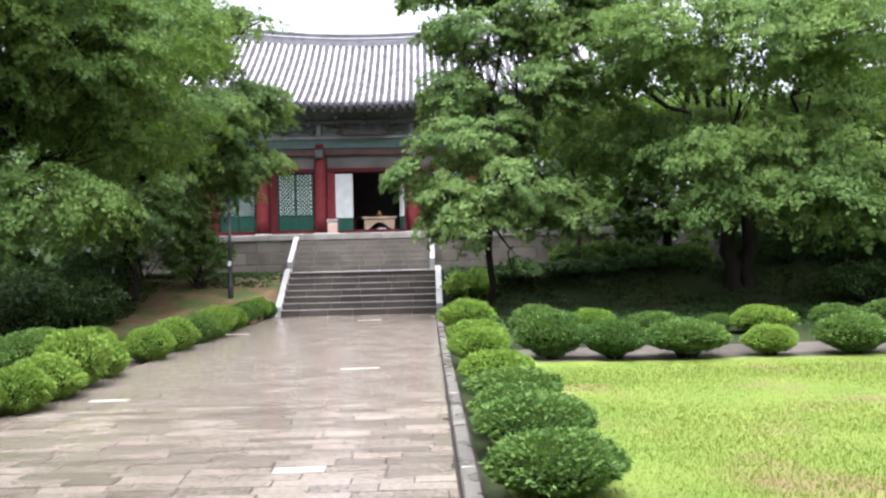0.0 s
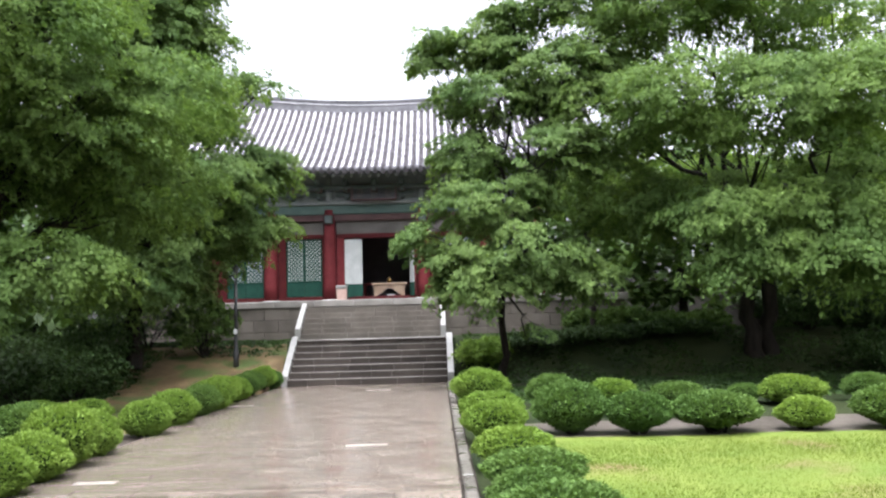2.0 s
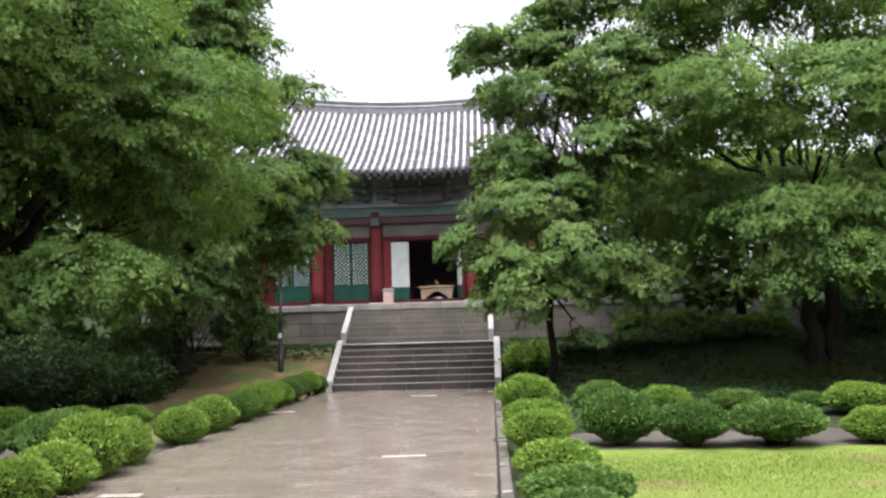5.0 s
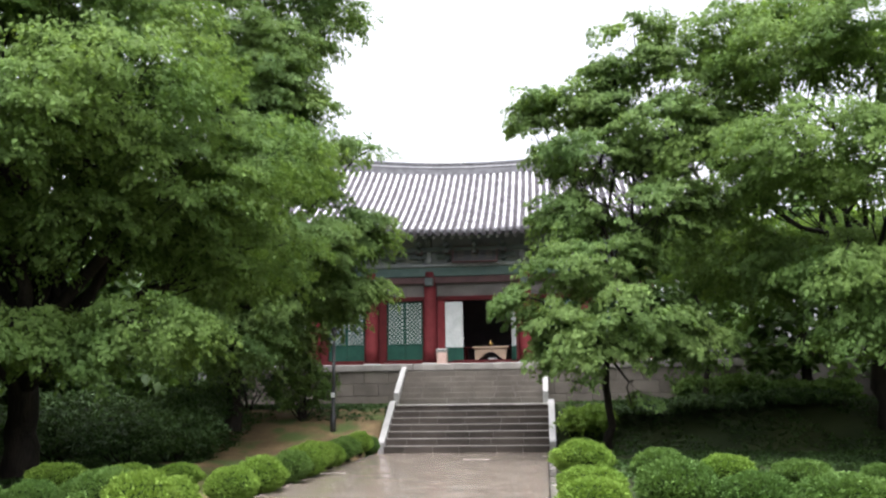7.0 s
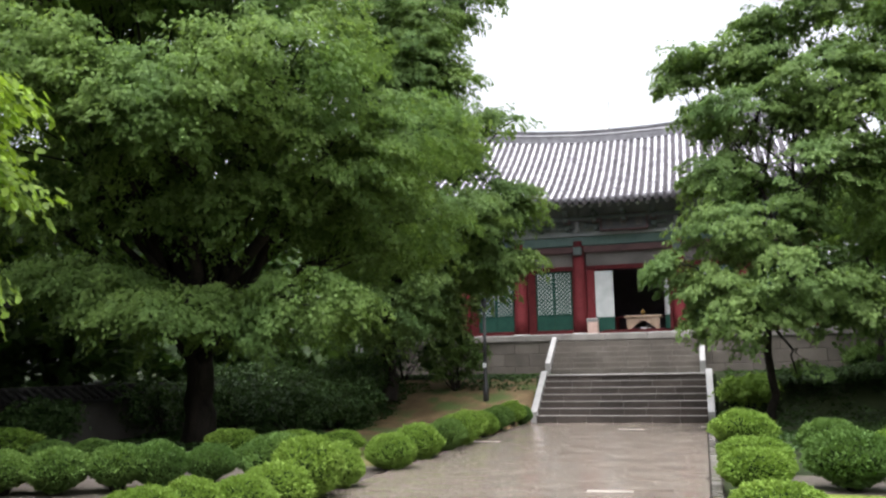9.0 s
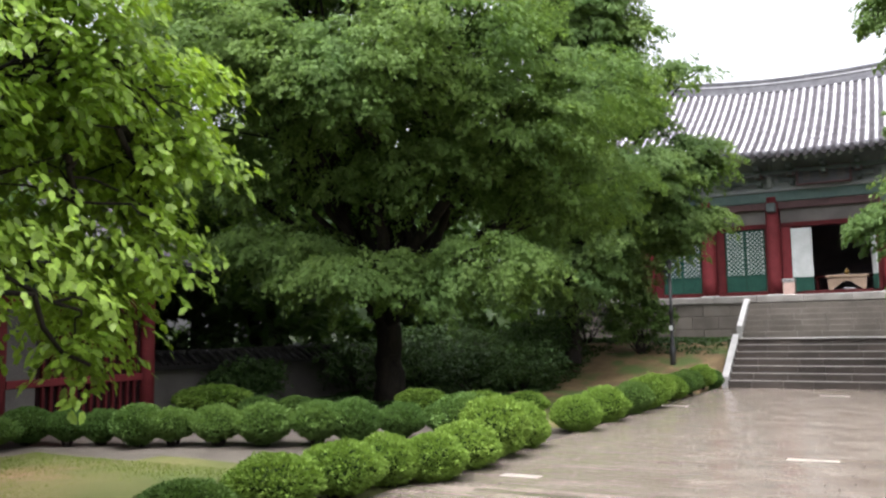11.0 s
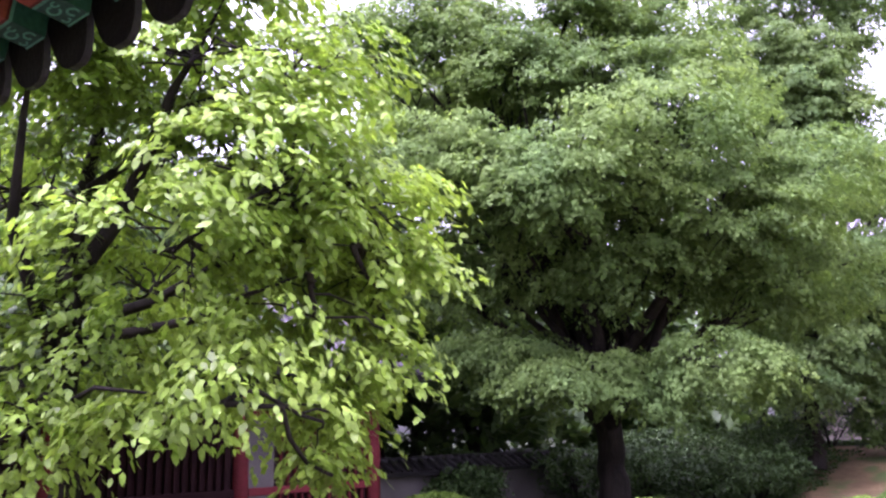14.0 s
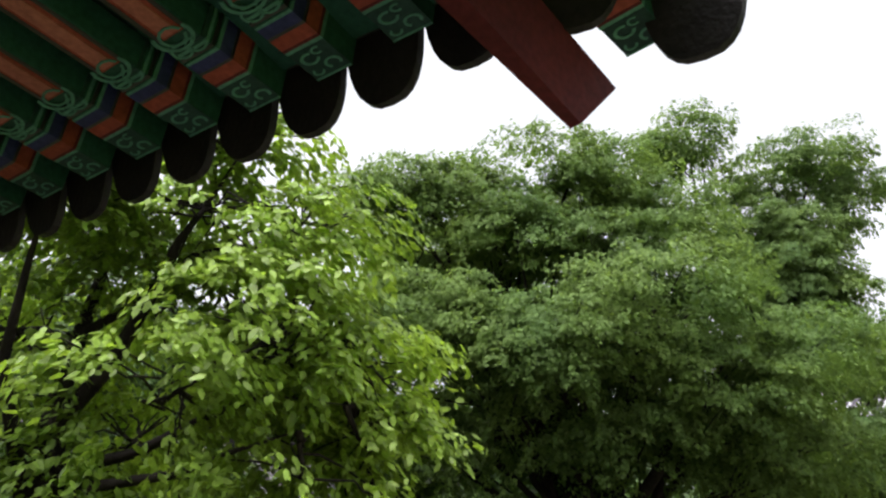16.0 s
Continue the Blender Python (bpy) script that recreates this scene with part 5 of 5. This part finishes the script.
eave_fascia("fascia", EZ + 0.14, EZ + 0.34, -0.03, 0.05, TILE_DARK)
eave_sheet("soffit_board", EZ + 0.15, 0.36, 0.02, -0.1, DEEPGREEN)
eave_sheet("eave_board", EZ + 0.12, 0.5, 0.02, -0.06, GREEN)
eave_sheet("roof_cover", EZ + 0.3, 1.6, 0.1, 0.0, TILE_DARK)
beam_v = [(-0.085, -2.2, 0.0), (0.085, -2.2, 0.0), (0.09, -2.2, 0.3), (-0.1, -2.2, 0.3), (-0.06, -0.1, 0.0), (-0.015, -0.1, 0.0), (0.0, 0.02, 0.26), (-0.08, 0.02, 0.26)]
beam_f = [(0, 3, 2, 1), (4, 5, 6, 7), (0, 1, 5, 4), (1, 2, 6, 5), (2, 3, 7, 6), (3, 0, 4, 7)]
part_mesh("corner_beam", mesh_from("corner_beam", beam_v, beam_f, DARKRED), gate, Matrix.Translation((-1.26, 3.25, 3.1)) @ Matrix.Rotation(radians(-4), 4, "Z") @ Matrix.Rotation(radians(-16), 4, "X"), "dark red corner beam")
# the gate's posts and walls below the roof, added out of view to cut light
for px, py in ((-2.6, 0.6), (-6.2, 0.2), (-2.6, -2.6)):
    part_mesh("post", lathe("post", [(0.17, 0), (0.165, 1.8), (0.155, 3.6)], RED, 14), gate, Matrix.Translation((px, py, 0)))
box_part("back_wall", -12.0, -2.6, -2.7, -2.5, 0, 3.6, DARKRED, gate, 0.0)
box_part("door_wall", -6.1, -2.7, 0.3, 0.42, 0, 3.7, DARKRED, gate, 0.0)
box_part("gate_floor", -7.2, -2.2, -2.6, 1.4, -0.1, 0.12, STEP, gate, 0.02)
# a wall added out of view, keeping sky light off the eave's underside
unseen_wall = tagged(new("wall_south"), "added dark red wall behind the camera, blocks sky light", "wall", kind="structure")
box_part("wall_body", -2.4, 14.0, -4.2, -4.0, -0.1, 3.4, DARKRED, unseen_wall, 0.0)

# ---- the hall's roof ----
roof = tagged(new("roof"), "", "")
roof.parent = hall
RY, EY = 39.0, 33.0


def roof_pt(s):
    """From the eave (0) to the ridge (1)."""
    return EY + (RY - EY) * s, 7.82 + 3.95 * (0.72 * s + 0.28 * s * s)


def lift(x):
    return 0.0116 * (x - HX) ** 2


RX0, RX1 = HX - 9.3, HX + 9.3
nrow = int((RX1 - RX0) / 0.3)
# troughs of pan tiles, stepped course by course
v, f = [], []
courses = 30
for i in range(nrow):
    x0 = RX0 + 0.3 * i
    for c in range(courses):
        (ya, za), (yb, zb) = roof_pt(c / courses), roof_pt((c + 1) / courses)
        o = len(v)
        dz = lift(x0 + 0.15)
        for y, z in ((ya, za + 0.035), (yb, zb + 0.004)):
            v += [(x0, y, z + dz), (x0 + 0.15, y, z + dz - 0.04), (x0 + 0.3, y, z + dz)]
        v += [(x0, ya, za + dz), (x0 + 0.15, ya, za + dz - 0.075), (x0 + 0.3, ya, za + dz)]
        f += [(o, o + 1, o + 4, o + 3), (o + 1, o + 2, o + 5, o + 4), (o + 6, o + 7, o + 1, o), (o + 7, o + 8, o + 2, o + 1)]
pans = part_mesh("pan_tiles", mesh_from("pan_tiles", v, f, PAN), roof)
tagged(pans, kind="stuff")
pts = [roof_pt(k / 30) for k in range(31)]
ring = []
rv, rf = [], []
for k in range(30):
    for e in (0, 1):
        y, z = pts[k + e]
        rad = 0.062 if e == 0 else 0.059
        o = len(rv)
        for a in range(7):
            w = math.pi * a / 6
            rv.append((rad * math.cos(w), y, z + 0.02 + rad * math.sin(w)))
    o = 14 * k
    rf += [(o + a, o + a + 1, o + 8 + a, o + 7 + a) for a in range(6)]
rf.append(tuple(range(7))[::-1])
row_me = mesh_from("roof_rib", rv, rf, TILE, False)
end_me = lathe("tile_end", [(0.095, 0), (0.1, 0.03), (0.085, 0.05)], RIDGE, 12)
drip_me = mesh_from("drip_tile", [(x * 0.68, y, z * 0.8) for x, y, z in tongue_v], tongue_f, PAN)
for i in range(nrow + 1):
    x = RX0 + 0.3 * i
    dz = lift(x)
    part_mesh("roof_rib", row_me, roof, Matrix.Translation((x, 0, dz)))
    part_mesh("tile_end", end_me, roof, Matrix.Translation((x, EY + 0.02, 7.86 + dz)) @ Matrix.Rotation(radians(90), 4, "X"))
    if i < nrow:
        part_mesh("drip_tile", drip_me, roof, Matrix.Translation((x + 0.15, EY - 0.03, 7.8 + dz)))
# underside, rafters, back slope, gable ends and ridge
v, f = [], []
for i in range(21):
    x = RX0 + (RX1 - RX0) * i / 20
    for y, z in ((EY + 0.05, 7.73), (HY + 0.1, 8.75), (RY, 11.5), (RY, 11.7), (RY + 6, 7.6), (RY + 6, 7.8)):
        v.append((x, y, z + lift(x)))
for i in range(20):
    o = 6 * i
    f += [(o, o + 1, o + 7, o + 6), (o + 1, o + 2, o + 8, o + 7), (o + 2, o + 4, o + 10, o + 8), (o + 3, o + 9, o + 11, o + 5)]
part_mesh("soffit", mesh_from("soffit", v, f, FRIEZE), roof, None, "dark green soffit boards, hazed to pale grey")
raf = lathe("rafter", [(0.075, 0), (0.085, 2.3)], FRIEZE, 10)
for i in range(int((RX1 - RX0) / 0.36)):
    x = RX0 + 0.2 + 0.36 * i
    part_mesh("rafter", raf, roof, Matrix.Translation((x, EY + 0.25, 7.66 + lift(x))) @ Matrix.Rotation(radians(-66), 4, "X"))
for x in (RX0 + 0.4, RX1 - 0.4):
    me = mesh_from("gable", [(x - 0.06, HY - 0.5, 8.2), (x - 0.06, RY + 4.5, 8.2), (x - 0.06, RY, 11.9), (x + 0.06, HY - 0.5, 8.2), (x + 0.06, RY + 4.5, 8.2), (x + 0.06, RY, 11.9)], [(0, 1, 2), (5, 4, 3), (0, 3, 4, 1), (1, 4, 5, 2), (2, 5, 3, 0)], DARKRED)
    part_mesh("gable", me, roof)
for y0, y1, z0, z1, m_, nm in ((RY - 0.24, RY + 0.24, 11.62, 11.78, RIDGE, "ridge_course"), (RY - 0.18, RY + 0.18, 11.78, 11.98, RIDGE, "ridge_body"), (RY - 0.21, RY + 0.21, 11.98, 12.03, TILE, "ridge_course"), (RY - 0.17, RY + 0.17, 12.03, 12.14, RIDGE, "ridge_body"), (RY - 0.2, RY + 0.2, 12.14, 12.22, RIDGE, "ridge_cap")):
    v, f = [], []
    for i in range(25):
        x = RX0 + (RX1 - RX0) * i / 24
        v += [(x, y0, z0 + lift(x)), (x, y1, z0 + lift(x)), (x, y1, z1 + lift(x)), (x, y0, z1 + lift(x))]
    for i in range(24):
        o = 4 * i
        f += [(o + a, o + (a + 1) % 4, o + 4 + (a + 1) % 4, o + 4 + a) for a in range(4)]
    f += [(0, 3, 2, 1), (96, 97, 98, 99)]
    part_mesh(nm, mesh_from(nm, v, f, m_), roof)

# ---- grass blades on the lawns ----
def grass(name, count, x0, x1, y0, y1, material, seed, label):
    rng = np.random.default_rng(seed)
    px = x0 + (x1 - x0) * rng.uniform(size=count)
    py = y0 + (y1 - y0) * rng.uniform(size=count) ** 1.3
    p = np.stack([px, py, np.full(count, -0.025)], 1)
    az = rng.uniform(0, 6.28, size=count)
    side = np.stack([np.cos(az), np.sin(az), np.zeros(count)], 1)
    lean = np.stack([-np.sin(az), np.cos(az), np.zeros(count)], 1) * rng.normal(size=(count, 1)) * 0.5
    h = rng.uniform(0.015, 0.036, size=(count, 1))
    w = 0.0035
    up = np.array([0, 0, 1.0])
    q = np.stack([p - side * w, p + side * w, p + (up * 0.6 + lean * 0.4) * h + side * w * 0.8, p + (up + lean) * h], 1)
    tagged(new(name, quads_mesh(name, q, material)), label, "grass", kind="stuff")


grass("worn_grass", 26000, -11.0, -5.6, 5.0, 9.0, GRASS, 302, "thin worn lawn grass beside the paved way")
grass("lawn_grass", 110000, 0.55, 8.5, 4.2, 12.2, GRASS, 301, "short bright green lawn grass, wet")

def ground_cover(name, count, x0, x1, y0, y1, seed):
    rng = np.random.default_rng(seed)
    px, py = rng.uniform(x0, x1, count), rng.uniform(y0, y1, count)
    keep = np.array([noise.noise((a * 0.7, b * 0.7, seed)) > -0.25 for a, b in zip(px, py)])
    px, py = px[keep], py[keep]
    cen = np.stack([px, py, [ground_z(a, b) + 0.03 for a, b in zip(px, py)]], 1)
    q = leaves(rng, cen, 6, (0.14, 0.14, 0.05), 0.1, 0.05, 0.6, 0.3, -0.5)
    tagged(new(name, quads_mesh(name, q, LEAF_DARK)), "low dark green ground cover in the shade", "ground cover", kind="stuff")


ground_cover("ground_cover", 9000, 0.8, 17.0, 18.0, 29.5, 311)
ground_cover("ground_cover", 9000, -17.0, -8.6, 17.0, 29.5, 312)
ground_cover("ground_cover", 500, -8.6, -5.0, 26.5, 30.0, 313)

# ---- paving, kerbs and step stones ----
paving = tagged(new("pavement"), "wet stone slab paving of the way to the hall", "pavement", kind="structure")
part_mesh("bed", box_mesh("bed", -4.68, 0.35, -6, 25.0, -0.12, -0.012, MORTAR), paving)
slab = box_mesh("slab", -0.5, 0.5, -0.5, 0.5, -0.5, 0.5, PAVER)
pale_slab = box_mesh("pale_slab", -0.5, 0.5, -0.5, 0.5, -0.5, 0.5, PALE_PAVER)
rng = random.Random(5)
rest_v, rest_f = [], []
y = -5.9
cube_f = [(0, 1, 3, 2), (4, 6, 7, 5), (0, 4, 5, 1), (2, 3, 7, 6), (0, 2, 6, 4), (1, 5, 7, 3)]
while y < 24.9:
    d = rng.choice((0.17, 0.19, 0.19, 0.21))
    x = -4.66 - rng.uniform(0, 0.4)
    while x < 0.14:
        w = rng.uniform(0.38, 0.68)
        x1 = min(x + w, 0.17)
        x0 = max(x, -4.66)
        x += w
        if x1 - x0 < 0.06:
            continue
        zt = rng.uniform(-0.004, 0.004)
        g = 0.013
        pale = rng.random() < 0.009
        tx, ty = rng.uniform(-0.008, 0.008), rng.uniform(-0.015, 0.015)
        if 4.0 < y < 9.3 or pale:
            part_mesh("slab", pale_slab if pale else slab, paving, Matrix.Translation(((x0 + x1) / 2, y + d / 2, zt - 0.03)) @ Matrix.Rotation(tx, 4, "Y") @ Matrix.Rotation(ty, 4, "X") @ Matrix.Diagonal((x1 - x0 - g, d - g, 0.06, 1)))
        else:
            o = len(rest_v)
            hx, hy = (x1 - x0 - g) / 2, (d - g) / 2
            rest_v += [((x0 + x1) / 2 + a * hx, y + d / 2 + b * hy, zt - 0.03 + c * 0.03 + (a * hx * tx + b * hy * ty if c > 0 else 0)) for a in (-1, 1) for b in (-1, 1) for c in (-1, 1)]
            rest_f += [tuple(o + i for i in q) for q in cube_f]
    y += d
tagged(part_mesh("slabs_far", mesh_from("slabs_far", rest_v, rest_f, PAVER), paving), kind="stuff")
for i in range(36):
    a = -5.9 + 0.86 * i
    if a > 24.8:
        break
    box_part("kerb_stone", 0.195, 0.32, a, min(a + 0.85, 24.95), -0.1, 0.035 + rng.uniform(-0.006, 0.006), KERB, paving, 0.012)


def step_row(parent, x0, x1, y0, y1, z0, z1, n, material=STEP, bevel=0.008):
    cuts = [x0] + sorted(x0 + (x1 - x0) * (k + rng.uniform(-0.25, 0.25)) / n for k in range(1, n)) + [x1]
    for a, b in zip(cuts, cuts[1:]):
        box_part("step_stone", a + 0.003, b - 0.003, y0, y1, z0, z1 + rng.uniform(-0.004, 0.004), material, parent, bevel)


for k in range(7):
    step_row(lower_stairs, -4.44, 0.22, 25.0 + 0.3 * k, 27.3 if k < 6 else 28.6, 0.186 * k - 0.1, 0.186 * (k + 1) - (0.05 if k == 6 else 0), 6)
step_row(lower_stairs, -4.44, 0.22, 26.76, 27.5, 1.255, 1.305, 5, CAP, 0.012)
# a thin pale strip along the front edge of each lower step
for k in range(6):
    box_part("nosing", -4.43, 0.21, 24.994 + 0.3 * k, 25.03 + 0.3 * k, 0.186 * (k + 1) - 0.018, 0.186 * (k + 1) + 0.006, CAP, lower_stairs, 0.004, "pale step edge")
for k in range(6):
    step_row(upper_stairs, -4.94, 0.06, 30.4 + 0.28 * k, 32.19, 1.2 + 0.19 * k, 1.28 + 0.19 * (k + 1), 6, WALL_STONE, 0.01)
for k in range(13):
    a = HX - 9.7 + 1.5 * k
    box_part("cap_stone", a + 0.004, min(a + 1.496, HX + 9.7), 32.15, 33.2, PZ - 0.25, PZ + rng.uniform(-0.004, 0.004), CAP, platform, 0.02)
for r_ in range(3):
    for k in range(21):
        a = HX - 9.65 + 0.93 * k - 0.4 * (r_ % 2)
        if a + 0.92 > HX + 9.7 or a < HX - 9.7:
            continue
        box_part("wall_stone", a + 0.006, a + 0.924, 32.2, 32.4, 1.1 + 0.46 * r_, 1.55 + 0.46 * r_, WALL_STONE, platform, 0.015)
